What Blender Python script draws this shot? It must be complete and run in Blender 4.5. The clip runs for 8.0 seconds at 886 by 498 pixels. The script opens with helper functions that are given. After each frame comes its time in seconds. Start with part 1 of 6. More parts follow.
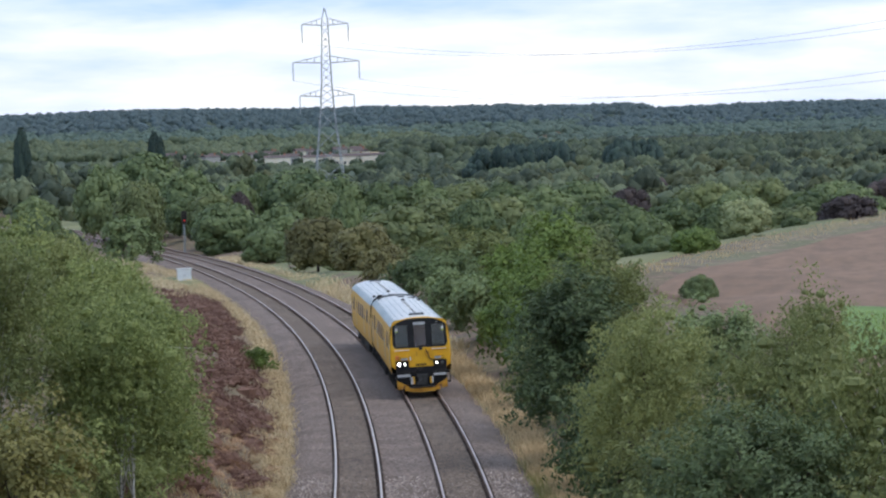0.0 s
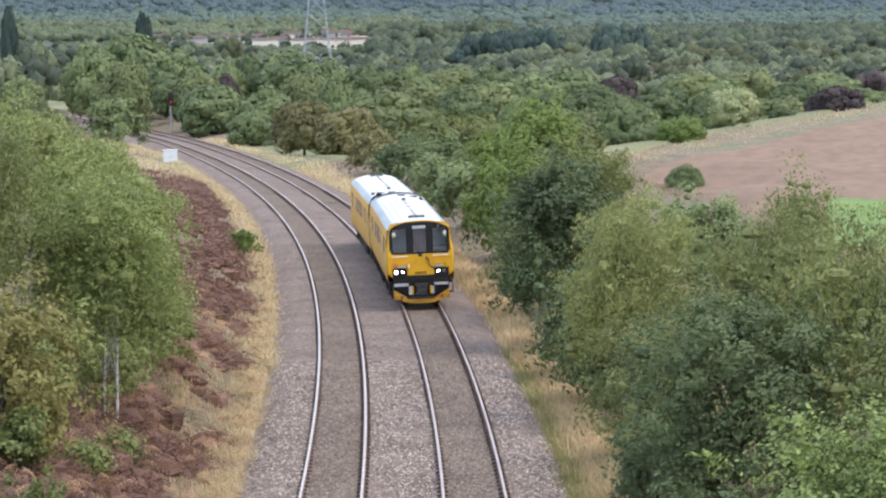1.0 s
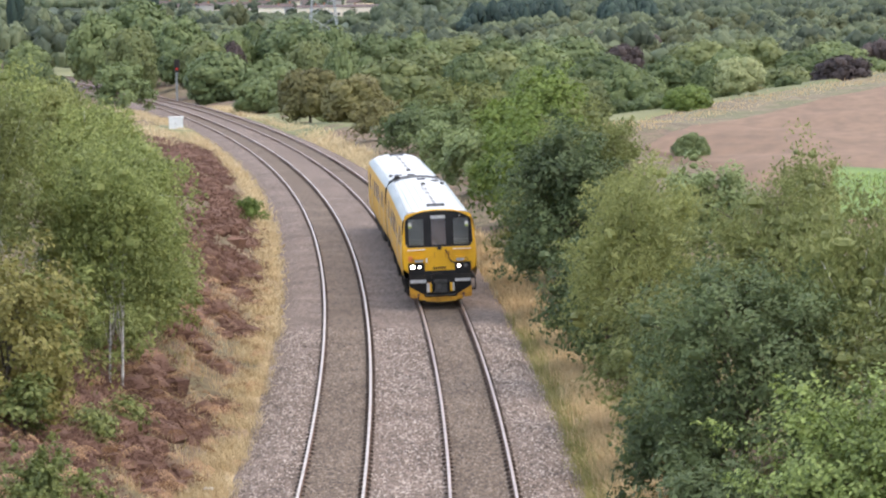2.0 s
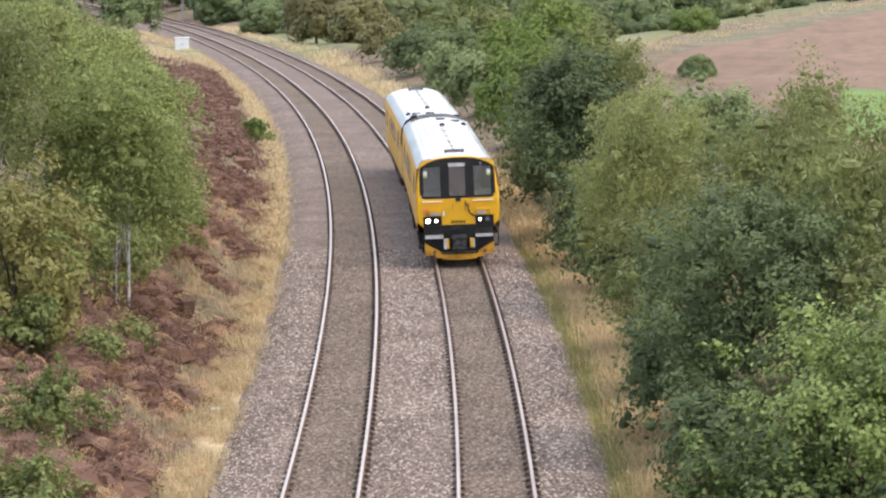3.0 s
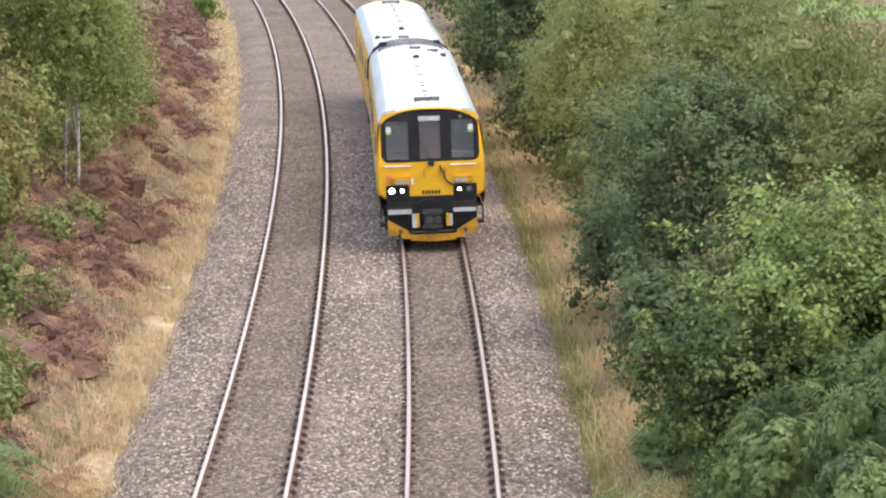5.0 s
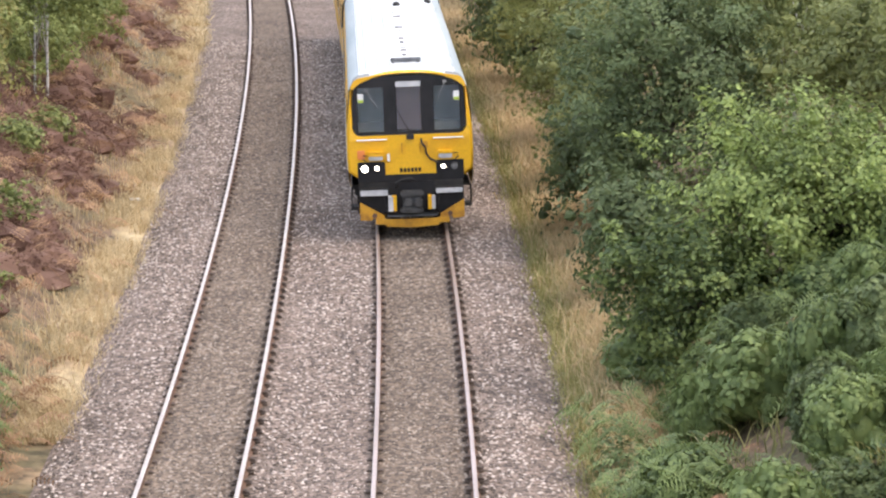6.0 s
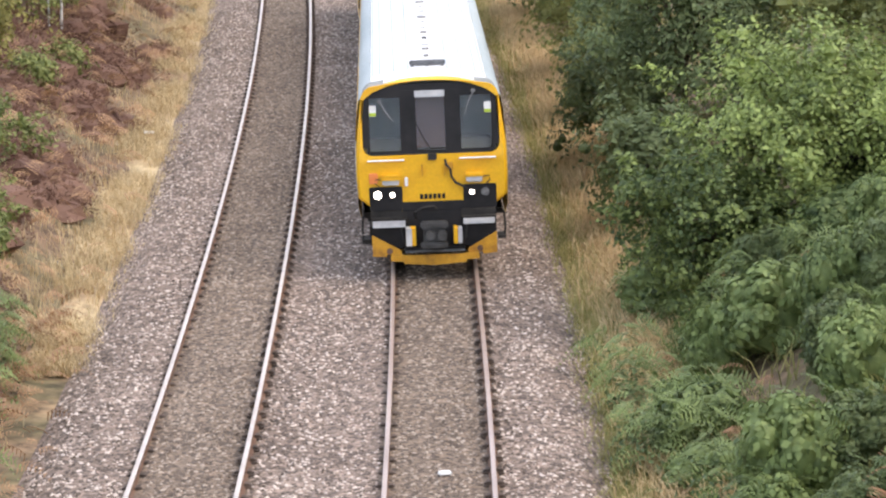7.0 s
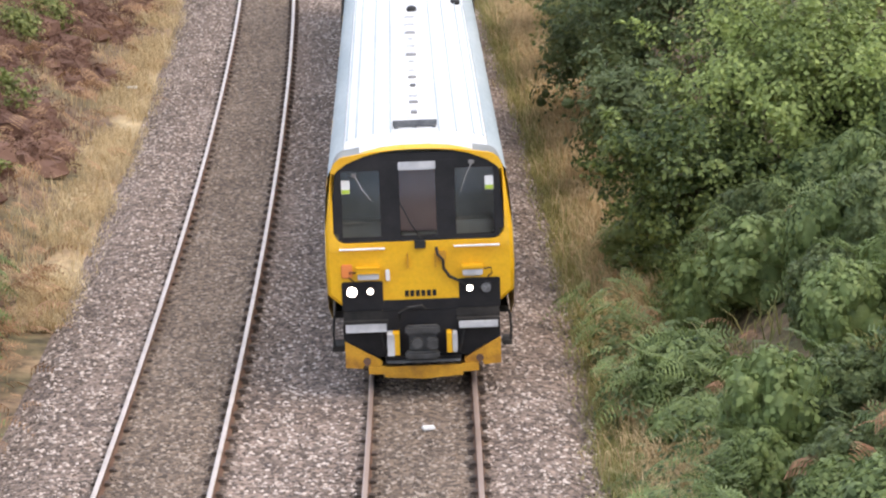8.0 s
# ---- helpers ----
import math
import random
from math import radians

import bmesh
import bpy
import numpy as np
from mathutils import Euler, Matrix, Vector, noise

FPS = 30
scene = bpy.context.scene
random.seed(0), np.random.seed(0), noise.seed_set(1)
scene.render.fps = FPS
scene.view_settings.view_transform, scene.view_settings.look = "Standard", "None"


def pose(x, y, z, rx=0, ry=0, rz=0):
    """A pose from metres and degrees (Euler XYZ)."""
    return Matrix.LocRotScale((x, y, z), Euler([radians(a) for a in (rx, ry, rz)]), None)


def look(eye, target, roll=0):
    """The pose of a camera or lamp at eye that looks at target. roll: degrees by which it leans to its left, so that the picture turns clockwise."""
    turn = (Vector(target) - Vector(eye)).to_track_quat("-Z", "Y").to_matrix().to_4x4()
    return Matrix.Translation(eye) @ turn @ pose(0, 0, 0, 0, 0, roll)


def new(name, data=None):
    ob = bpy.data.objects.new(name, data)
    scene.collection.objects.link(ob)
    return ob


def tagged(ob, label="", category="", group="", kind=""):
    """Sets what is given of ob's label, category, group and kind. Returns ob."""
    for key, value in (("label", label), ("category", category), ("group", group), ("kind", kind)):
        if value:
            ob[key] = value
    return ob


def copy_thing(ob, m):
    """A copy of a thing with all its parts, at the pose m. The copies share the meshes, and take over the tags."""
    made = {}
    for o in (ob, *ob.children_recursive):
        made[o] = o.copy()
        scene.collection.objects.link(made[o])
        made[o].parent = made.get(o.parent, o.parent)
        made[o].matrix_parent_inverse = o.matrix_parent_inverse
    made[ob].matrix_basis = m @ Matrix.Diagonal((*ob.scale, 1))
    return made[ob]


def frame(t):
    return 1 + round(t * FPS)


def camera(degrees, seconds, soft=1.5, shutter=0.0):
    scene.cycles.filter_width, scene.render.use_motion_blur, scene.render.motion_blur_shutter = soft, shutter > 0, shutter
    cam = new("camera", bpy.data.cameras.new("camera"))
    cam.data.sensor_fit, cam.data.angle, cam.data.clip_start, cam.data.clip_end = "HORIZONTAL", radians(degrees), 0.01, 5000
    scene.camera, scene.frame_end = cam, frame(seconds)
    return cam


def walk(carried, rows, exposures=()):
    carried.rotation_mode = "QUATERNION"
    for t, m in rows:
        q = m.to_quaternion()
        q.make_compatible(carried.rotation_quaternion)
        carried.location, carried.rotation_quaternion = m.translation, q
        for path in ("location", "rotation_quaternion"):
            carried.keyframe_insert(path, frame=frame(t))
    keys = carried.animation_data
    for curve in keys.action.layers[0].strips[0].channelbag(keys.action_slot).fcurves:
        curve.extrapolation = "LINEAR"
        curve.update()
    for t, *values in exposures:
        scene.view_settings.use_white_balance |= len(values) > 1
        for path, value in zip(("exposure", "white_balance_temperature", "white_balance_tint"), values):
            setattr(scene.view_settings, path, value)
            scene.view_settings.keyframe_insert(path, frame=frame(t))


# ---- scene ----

# Metres; z = 0 is the rail head. The camera stands on a bridge over the line and only turns.
EYE = (0.0, 0.0, 11.52)
cam = camera(16.43, 8.0, soft=2.2)
# seconds, degrees to the left of +y, degrees up, lean
TURNS = [(0.0, 7.969, -2.148, -1.782), (0.5, 7.838, -3.169, -1.369), (1.0, 7.753, -4.291, -0.891), (1.2, 7.784, -4.546, -0.83),
         (2.3, 7.933, -5.248, -0.661), (2.5, 7.987, -5.647, -0.631), (3.0, 7.997, -6.358, -0.653), (3.5, 7.957, -7.03, -0.651),
         (4.0, 7.785, -7.462, -0.634), (4.2, 7.679, -7.728, -0.6), (5.3, 6.894, -8.956, -0.38), (5.5, 6.79, -9.234, -0.369),
         (6.0, 6.528, -10.282, -0.405), (6.5, 6.57, -11.399, -0.457), (7.0, 6.812, -11.537, -0.526), (7.5, 6.694, -11.883, -0.437),
         (8.0, 6.507, -12.379, -0.496)]


def aim(yaw, pitch, lean):
    y, p = radians(yaw), radians(pitch)
    ahead = Vector((-math.sin(y) * math.cos(p), math.cos(y) * math.cos(p), math.sin(p)))
    return look(EYE, Vector(EYE) + ahead * 50, lean)


walk(cam, [(t, aim(y, p, r)) for t, y, p, r in TURNS],
     exposures=[(0.0, -0.02, 6650, 11), (0.5, 0.47, 6800, 12), (1.0, 0.83, 7200, 15), (4.0, 0.89, 7900, 16), (5.5, 1.05, 7900, 17), (7.0, 1.01, 7900, 16.5), (8.0, 0.87, 7850, 17)])

# ---- light: bright broken cloud, a soft sun high on the right ----
SUN_ELEV, SUN_AZ = 57.0, 100.0      # azimuth clockwise from +y
world = bpy.data.worlds.new("world")
scene.world = world
world.use_nodes = True
wn, wl = world.node_tree.nodes, world.node_tree.links
wn.clear()
sky = wn.new("ShaderNodeTexSky")
sky.sky_type, sky.sun_disc = "NISHITA", False
sky.sun_elevation, sky.sun_rotation = radians(SUN_ELEV), radians(SUN_AZ)
geo = wn.new("ShaderNodeTexCoord")
stretch = wn.new("ShaderNodeMapping")
stretch.inputs["Scale"].default_value = (5.0, 5.0, 26.0)
cloud = wn.new("ShaderNodeTexNoise")
cloud.inputs["Scale"].default_value, cloud.inputs["Detail"].default_value, cloud.inputs["Roughness"].default_value = 1.3, 7.0, 0.52
ramp = wn.new("ShaderNodeValToRGB")
ramp.color_ramp.elements[0].position, ramp.color_ramp.elements[1].position = 0.43, 0.68
white = wn.new("ShaderNodeMixRGB")
white.inputs[1].default_value = (3.2, 5.0, 8.2, 1)
white.inputs[2].default_value = (8.2, 8.5, 9.0, 1)
both = wn.new("ShaderNodeMixRGB")
both.inputs[0].default_value = 0.86
back, out = wn.new("ShaderNodeBackground"), wn.new("ShaderNodeOutputWorld")
back.inputs["Strength"].default_value = 0.15
wl.new(geo.outputs["Generated"], stretch.inputs["Vector"])
wl.new(stretch.outputs["Vector"], cloud.inputs["Vector"])
wl.new(cloud.outputs["Fac"], ramp.inputs["Fac"])
wl.new(ramp.outputs["Color"], white.inputs[0])
wl.new(sky.outputs["Color"], both.inputs[1])
wl.new(white.outputs["Color"], both.inputs[2])
wl.new(both.outputs["Color"], back.inputs["Color"])
wl.new(back.outputs["Background"], out.inputs["Surface"])

sun = new("sun", bpy.data.lights.new("sun", "SUN"))
sun.data.energy, sun.data.angle, sun.data.color = 1.3, radians(48.0), (1.0, 0.92, 0.80)
az, el = radians(SUN_AZ), radians(SUN_ELEV)
toward = Vector((math.sin(az) * math.cos(el), math.cos(az) * math.cos(el), math.sin(el)))
sun.matrix_world = look(toward * 300, (0, 0, 0))


# ---- materials ----
def material(name, colors, scale=4.0, rough=0.8, metal=0.0, bump=0.0, bump_scale=30.0, island=0.0, stretch=(1, 1, 1),
             detail=6.0, emit=None, spec=0.5, fine=0.0, per_object=0.0, bump_kind="noise"):
    """A Principled surface: colours mixed by a noise in metres, a second finer grain, variation from piece to piece, and relief."""
    m = bpy.data.materials.new(name)
    m.use_nodes = True
    n, l = m.node_tree.nodes, m.node_tree.links
    b = n["Principled BSDF"]
    b.inputs["Roughness"].default_value, b.inputs["Metallic"].default_value = rough, metal
    b.inputs["Specular IOR Level"].default_value = spec
    tc = n.new("ShaderNodeTexCoord")
    mp = n.new("ShaderNodeMapping")
    mp.inputs["Scale"].default_value = stretch
    l.new(tc.outputs["Object"], mp.inputs["Vector"])
    nz = n.new("ShaderNodeTexNoise")
    nz.inputs["Scale"].default_value, nz.inputs["Detail"].default_value = scale, detail
    l.new(mp.outputs["Vector"], nz.inputs["Vector"])
    rp = n.new("ShaderNodeValToRGB")
    e = rp.color_ramp.elements
    e[0].position, e[1].position = 0.3, 0.7
    e[0].color, e[1].color = (*colors[0], 1), (*colors[-1], 1)
    for k, c in enumerate(colors[1:-1], 1):
        e.new(0.3 + 0.4 * k / (len(colors) - 1)).color = (*c, 1)
    source = nz.outputs["Fac"]
    if island or per_object:
        g = n.new("ShaderNodeNewGeometry" if island else "ShaderNodeObjectInfo")
        mix = n.new("ShaderNodeMix")
        mix.inputs[0].default_value = island or per_object
        l.new(nz.outputs["Fac"], mix.inputs[2])
        l.new(g.outputs["Random Per Island" if island else "Random"], mix.inputs[3])
        source = mix.outputs[0]
    l.new(source, rp.inputs["Fac"])
    color = rp.outputs["Color"]
    if fine:
        f = n.new("ShaderNodeTexNoise")
        f.inputs["Scale"].default_value, f.inputs["Detail"].default_value = scale * 14, 3.0
        l.new(mp.outputs["Vector"], f.inputs["Vector"])
        mr = n.new("ShaderNodeMapRange")
        mr.inputs[1].default_value, mr.inputs[2].default_value = 0.3, 0.7
        mr.inputs[3].default_value, mr.inputs[4].default_value = 1 - fine, 1 + fine
        l.new(f.outputs["Fac"], mr.inputs[0])
        mul = n.new("ShaderNodeVectorMath")
        mul.operation = "MULTIPLY"
        l.new(color, mul.inputs[0])
        l.new(mr.outputs[0], mul.inputs[1])
        color = mul.outputs[0]
    if bump_kind == "stone":
        vc = n.new("ShaderNodeTexVoronoi")
        vc.inputs["Scale"].default_value = bump_scale
        l.new(mp.outputs["Vector"], vc.inputs["Vector"])
        bw = n.new("ShaderNodeRGBToBW")
        l.new(vc.outputs["Color"], bw.inputs[0])
        vr = n.new("ShaderNodeMapRange")
        vr.inputs[1].default_value, vr.inputs[2].default_value = 0.2, 0.8
        vr.inputs[3].default_value, vr.inputs[4].default_value = 0.45, 1.7
        l.new(bw.outputs[0], vr.inputs[0])
        vm = n.new("ShaderNodeVectorMath")
        vm.operation = "MULTIPLY"
        l.new(color, vm.inputs[0])
        l.new(vr.outputs[0], vm.inputs[1])
        color = vm.outputs[0]
    l.new(color, b.inputs["Base Color"])
    if bump:
        bn = n.new("ShaderNodeTexVoronoi" if bump_kind == "stone" else "ShaderNodeTexNoise")
        bn.inputs["Scale"].default_value = bump_scale
        l.new(mp.outputs["Vector"], bn.inputs["Vector"])
        bp = n.new("ShaderNodeBump")
        bp.inputs["Strength"].default_value, bp.inputs["Distance"].default_value = bump, 0.03
        bp.invert = bump_kind == "stone"
        l.new(bn.outputs["Distance" if bump_kind == "stone" else "Fac"], bp.inputs["Height"])
        l.new(bp.outputs["Normal"], b.inputs["Normal"])
    if emit:
        b.inputs["Emission Color"].default_value = (*emit[0], 1)
        b.inputs["Emission Strength"].default_value = emit[1]
    return m


def leafy(name, dark, light, through_it=0.3, rough=0.55, patch=0.5, each=0.5, relief=0.0):
    """Leaves: colour from leaf to leaf and from bough to bough, some light coming through."""
    m = bpy.data.materials.new(name)
    m.use_nodes = True
    n, l = m.node_tree.nodes, m.node_tree.links
    b, o = n["Principled BSDF"], n["Material Output"]
    g, tc, nz, inf = n.new("ShaderNodeNewGeometry"), n.new("ShaderNodeTexCoord"), n.new("ShaderNodeTexNoise"), n.new("ShaderNodeObjectInfo")
    nz.inputs["Scale"].default_value, nz.inputs["Detail"].default_value = patch, 4.0
    l.new(tc.outputs["Object"], nz.inputs["Vector"])
    a1, a2 = n.new("ShaderNodeMath"), n.new("ShaderNodeMath")
    a1.operation, a2.operation = "MULTIPLY_ADD", "MULTIPLY_ADD"
    a1.inputs[1].default_value, a1.inputs[2].default_value = each, -each / 2
    a2.inputs[1].default_value = 0.35
    l.new(g.outputs["Random Per Island"], a1.inputs[0])
    l.new(inf.outputs["Random"], a2.inputs[0])
    l.new(a1.outputs[0], a2.inputs[2])
    add = n.new("ShaderNodeMath")
    l.new(a2.outputs[0], add.inputs[0])
    l.new(nz.outputs["Fac"], add.inputs[1])
    rp = n.new("ShaderNodeValToRGB")
    e = rp.color_ramp.elements
    e[0].position, e[1].position = 0.3, 1.0
    e[0].color, e[1].color = (*dark, 1), (*light, 1)
    l.new(add.outputs[0], rp.inputs["Fac"])
    l.new(rp.outputs["Color"], b.inputs["Base Color"])
    b.inputs["Roughness"].default_value, b.inputs["Specular IOR Level"].default_value = rough, 0.35
    if relief:
        rn, rb = n.new("ShaderNodeTexNoise"), n.new("ShaderNodeBump")
        rn.inputs["Scale"].default_value, rn.inputs["Detail"].default_value = relief, 3.0
        rb.inputs["Strength"].default_value, rb.inputs["Distance"].default_value = 0.9, 0.5 / relief
        l.new(tc.outputs["Object"], rn.inputs["Vector"])
        l.new(rn.outputs["Fac"], rb.inputs["Height"])
        l.new(rb.outputs["Normal"], b.inputs["Normal"])
    if through_it:
        tr, mx = n.new("ShaderNodeBsdfTranslucent"), n.new("ShaderNodeMixShader")
        mx.inputs[0].default_value = through_it
        l.new(rp.outputs["Color"], tr.inputs["Color"])
        l.new(b.outputs[0], mx.inputs[1])
        l.new(tr.outputs[0], mx.inputs[2])
        l.new(mx.outputs[0], o.inputs["Surface"])
    return m


def glass(name, tint=(0.8, 0.85, 0.85)):
    m = bpy.data.materials.new(name)
    m.use_nodes = True
    b = m.node_tree.nodes["Principled BSDF"]
    b.inputs["Base Color"].default_value = (*tint, 1)
    b.inputs["Transmission Weight"].default_value, b.inputs["Roughness"].default_value = 1.0, 0.03
    b.inputs["IOR"].default_value = 1.45
    return m


M = {
    "ballast": material("ballast", [(0.138, 0.100, 0.080), (0.17, 0.126, 0.102), (0.205, 0.155, 0.127)], 0.5, 0.95, bump=0.9, bump_scale=16, fine=0.3, bump_kind="stone"),
    "ballast_brown": material("ballast_brown", [(0.106, 0.075, 0.054), (0.134, 0.097, 0.071), (0.164, 0.121, 0.090)], 0.5, 0.95, bump=0.9, bump_scale=16, fine=0.3, bump_kind="stone"),
    "stone": material("stone", [(0.10, 0.078, 0.064), (0.25, 0.195, 0.163), (0.58, 0.49, 0.43)], 0.5, 0.9, island=0.75),
    "stone_brown": material("stone_brown", [(0.135, 0.102, 0.08), (0.20, 0.155, 0.122), (0.36, 0.295, 0.24)], 0.5, 0.9, island=0.75),
    "rail_side": material("rail_side", [(0.13, 0.07, 0.046), (0.20, 0.115, 0.078)], 3.0, 0.85, 0.2, bump=0.2),
    "rail_top": material("rail_top", [(0.46, 0.385, 0.335), (0.60, 0.51, 0.45)], 2.0, 0.4, 0.45),
    "rail_top_dull": material("dull_rail_top", [(0.42, 0.31, 0.265), (0.56, 0.44, 0.39)], 1.2, 0.36, 0.55, stretch=(1, 0.3, 1)),
    "chair": material("chair", [(0.075, 0.055, 0.044), (0.13, 0.095, 0.076)], 9.0, 0.9, 0.2, per_object=0.5),
    "ground": material("ground", [(0.095, 0.06, 0.043), (0.19, 0.125, 0.078), (0.12, 0.10, 0.05), (0.25, 0.17, 0.10)], 0.25, 0.95, bump=0.6, bump_scale=6, fine=0.5),
    "brown_field": material("brown_field", [(0.165, 0.098, 0.058), (0.215, 0.132, 0.082), (0.185, 0.112, 0.068)], 0.05, 0.95, bump=0.5, bump_scale=2, fine=0.2, stretch=(1, 0.2, 1)),
    "rough_grass": material("rough_grass", [(0.13, 0.10, 0.058), (0.20, 0.155, 0.095), (0.13, 0.13, 0.058), (0.22, 0.175, 0.115)], 0.12, 0.95, bump=0.8, bump_scale=1.5, fine=0.4),
    "straw_mat": material("matted_straw", [(0.20, 0.12, 0.075), (0.34, 0.235, 0.135), (0.40, 0.30, 0.17), (0.49, 0.38, 0.225)], 0.55, 0.9, bump=0.8, bump_scale=14, fine=0.3, stretch=(1, 0.45, 1)),
    "verge_mat": material("verge_turf", [(0.13, 0.13, 0.05), (0.30, 0.21, 0.10), (0.20, 0.18, 0.075), (0.40, 0.28, 0.14)], 0.9, 0.9, bump=0.8, bump_scale=14, fine=0.3, stretch=(1, 0.45, 1)),
    "coupler": material("coupler_steel", [(0.045, 0.045, 0.044), (0.10, 0.10, 0.098)], 6.0, 0.6, 0.3, bump=0.2, fine=0.2),
    "crop": material("crop", [(0.09, 0.16, 0.03), (0.15, 0.24, 0.05)], 0.4, 0.8, bump=0.6, bump_scale=4, fine=0.4),
    "meadow": material("meadow", [(0.12, 0.13, 0.05), (0.20, 0.20, 0.085)], 0.05, 0.9, bump=0.3, bump_scale=2, fine=0.2),
    "forest_floor": material("forest_floor", [(0.05, 0.075, 0.045), (0.09, 0.12, 0.07)], 0.05, 0.95, bump=0.4, bump_scale=1.0, fine=0.3),
    "stubble": material("stubble", [(0.46, 0.36, 0.20), (0.55, 0.44, 0.27)], 0.03, 0.9, fine=0.15),
    "yellow": material("yellow_paint", [(0.72, 0.37, 0.012), (0.80, 0.43, 0.018), (0.70, 0.35, 0.014)], 1.3, 0.38, fine=0.06, spec=0.5),
    "yellow_dirty": material("dirty_yellow_paint", [(0.34, 0.15, 0.02), (0.56, 0.27, 0.02), (0.66, 0.34, 0.03)], 3.5, 0.6, fine=0.15),
    "yellow_side": material("yellow_side_paint", [(0.60, 0.32, 0.04), (0.72, 0.41, 0.06), (0.66, 0.37, 0.06)], 0.9, 0.5, fine=0.08, stretch=(1, 1, 0.3)),
    "roof": material("white_roof_paint", [(0.50, 0.52, 0.525), (0.62, 0.63, 0.63), (0.56, 0.58, 0.58)], 0.6, 0.5, fine=0.07, stretch=(1, 0.25, 1)),
    "cantrail": material("grey_blue_cantrail_paint", [(0.27, 0.33, 0.345), (0.40, 0.45, 0.455)], 1.1, 0.5, fine=0.08, stretch=(1, 0.2, 1)),
    "black": material("black_paint", [(0.010, 0.010, 0.011), (0.022, 0.021, 0.022)], 3.0, 0.55, fine=0.2, spec=0.25),
    "dark": material("sooty_steel", [(0.018, 0.017, 0.016), (0.05, 0.045, 0.04)], 5.0, 0.8, 0.3, bump=0.2),
    "rubber": material("black_rubber", [(0.012, 0.012, 0.012), (0.022, 0.022, 0.022)], 8.0, 0.6),
    "interior": material("dark_cab_lining", [(0.15, 0.16, 0.15), (0.23, 0.24, 0.225)], 2.0, 0.7),
    "door_inside": material("grey_brown_door", [(0.17, 0.11, 0.10), (0.23, 0.155, 0.14)], 2.0, 0.7),
    "grey": material("light_grey_paint", [(0.42, 0.43, 0.44), (0.60, 0.60, 0.60)], 6.0, 0.5, fine=0.12),
    "white": material("white_paint", [(0.70, 0.70, 0.68), (0.84, 0.84, 0.82)], 5.0, 0.5, fine=0.06),
    "orange": material("orange_lens", [(0.75, 0.22, 0.06), (0.85, 0.30, 0.1)], 5.0, 0.3),
    "green": material("green_sticker", [(0.36, 0.50, 0.05), (0.44, 0.58, 0.07)], 9.0, 0.5),
    "fitting": material("grey_roof_fitting", [(0.09, 0.095, 0.10), (0.16, 0.165, 0.17)], 6.0, 0.7, fine=0.15),
    "steel": material("worn_steel", [(0.25, 0.24, 0.23), (0.42, 0.41, 0.40)], 5.0, 0.45, 0.8),
    "lamp_on": material("lit_lamp", [(1, 1, 1), (1, 1, 1)], emit=((1.0, 0.97, 0.92), 7.0)),
    "lamp_off": material("unlit_lamp", [(0.10, 0.105, 0.11), (0.28, 0.29, 0.30)], 20, 0.2, 0.3),
    "glass": glass("window_glass"),
    "galvanised": material("galvanised_steel", [(0.34, 0.37, 0.38), (0.46, 0.49, 0.50)], 0.4, 0.6, 0.5),
    "wire": material("wire", [(0.10, 0.11, 0.12), (0.16, 0.17, 0.18)], 0.4, 0.6, 0.4),
    "cabinet": material("cabinet_paint", [(0.66, 0.68, 0.69), (0.80, 0.81, 0.81)], 2.0, 0.5, fine=0.06),
    "concrete": material("concrete", [(0.35, 0.33, 0.30), (0.48, 0.46, 0.43)], 2.0, 0.9, fine=0.2, bump=0.2),
    "red_glow": material("red_signal", [(1, 0.05, 0.03), (1, 0.05, 0.03)], emit=((0.8, 0.05, 0.04), 0.45)),
    "bark": material("bark", [(0.05, 0.04, 0.03), (0.11, 0.09, 0.07)], 5.0, 0.9, bump=0.5, bump_scale=18),
    "birch_bark": material("birch_bark", [(0.12, 0.11, 0.10), (0.60, 0.58, 0.54), (0.68, 0.66, 0.62)], 4.0, 0.8, stretch=(1, 1, 2.5)),
    "brick": material("far_brick", [(0.30, 0.13, 0.08), (0.40, 0.20, 0.13)], 0.2, 0.9),
    "render": material("far_render", [(0.80, 0.70, 0.54), (0.86, 0.78, 0.64)], 0.2, 0.9),
    "tiles": material("far_roof_tiles", [(0.10, 0.075, 0.07), (0.15, 0.11, 0.10)], 0.2, 0.9),
    "dark_glass": material("far_window", [(0.03, 0.035, 0.04), (0.05, 0.055, 0.06)], 1.0, 0.2),
    "birch": leafy("birch_leaves", (0.105, 0.142, 0.044), (0.355, 0.40, 0.14), 0.35),
    "willow": leafy("willow_leaves", (0.11, 0.138, 0.046), (0.36, 0.385, 0.145), 0.35, each=0.3),
    "sallow": leafy("sallow_leaves", (0.048, 0.077, 0.033), (0.185, 0.245, 0.10), 0.3, each=0.3, relief=1.6),
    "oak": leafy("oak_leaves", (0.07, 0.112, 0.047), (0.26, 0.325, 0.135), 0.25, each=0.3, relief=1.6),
    "hazel": leafy("hazel_leaves", (0.045, 0.078, 0.024), (0.35, 0.44, 0.14), 0.35),
    "bright": leafy("young_leaves", (0.085, 0.14, 0.03), (0.22, 0.30, 0.075), 0.35),
    "olive": leafy("yellowing_leaves", (0.11, 0.11, 0.034), (0.30, 0.275, 0.09), 0.35),
    "rusty": leafy("rusty_leaves", (0.10, 0.098, 0.042), (0.265, 0.245, 0.10), 0.25, each=0.3, relief=1.6),
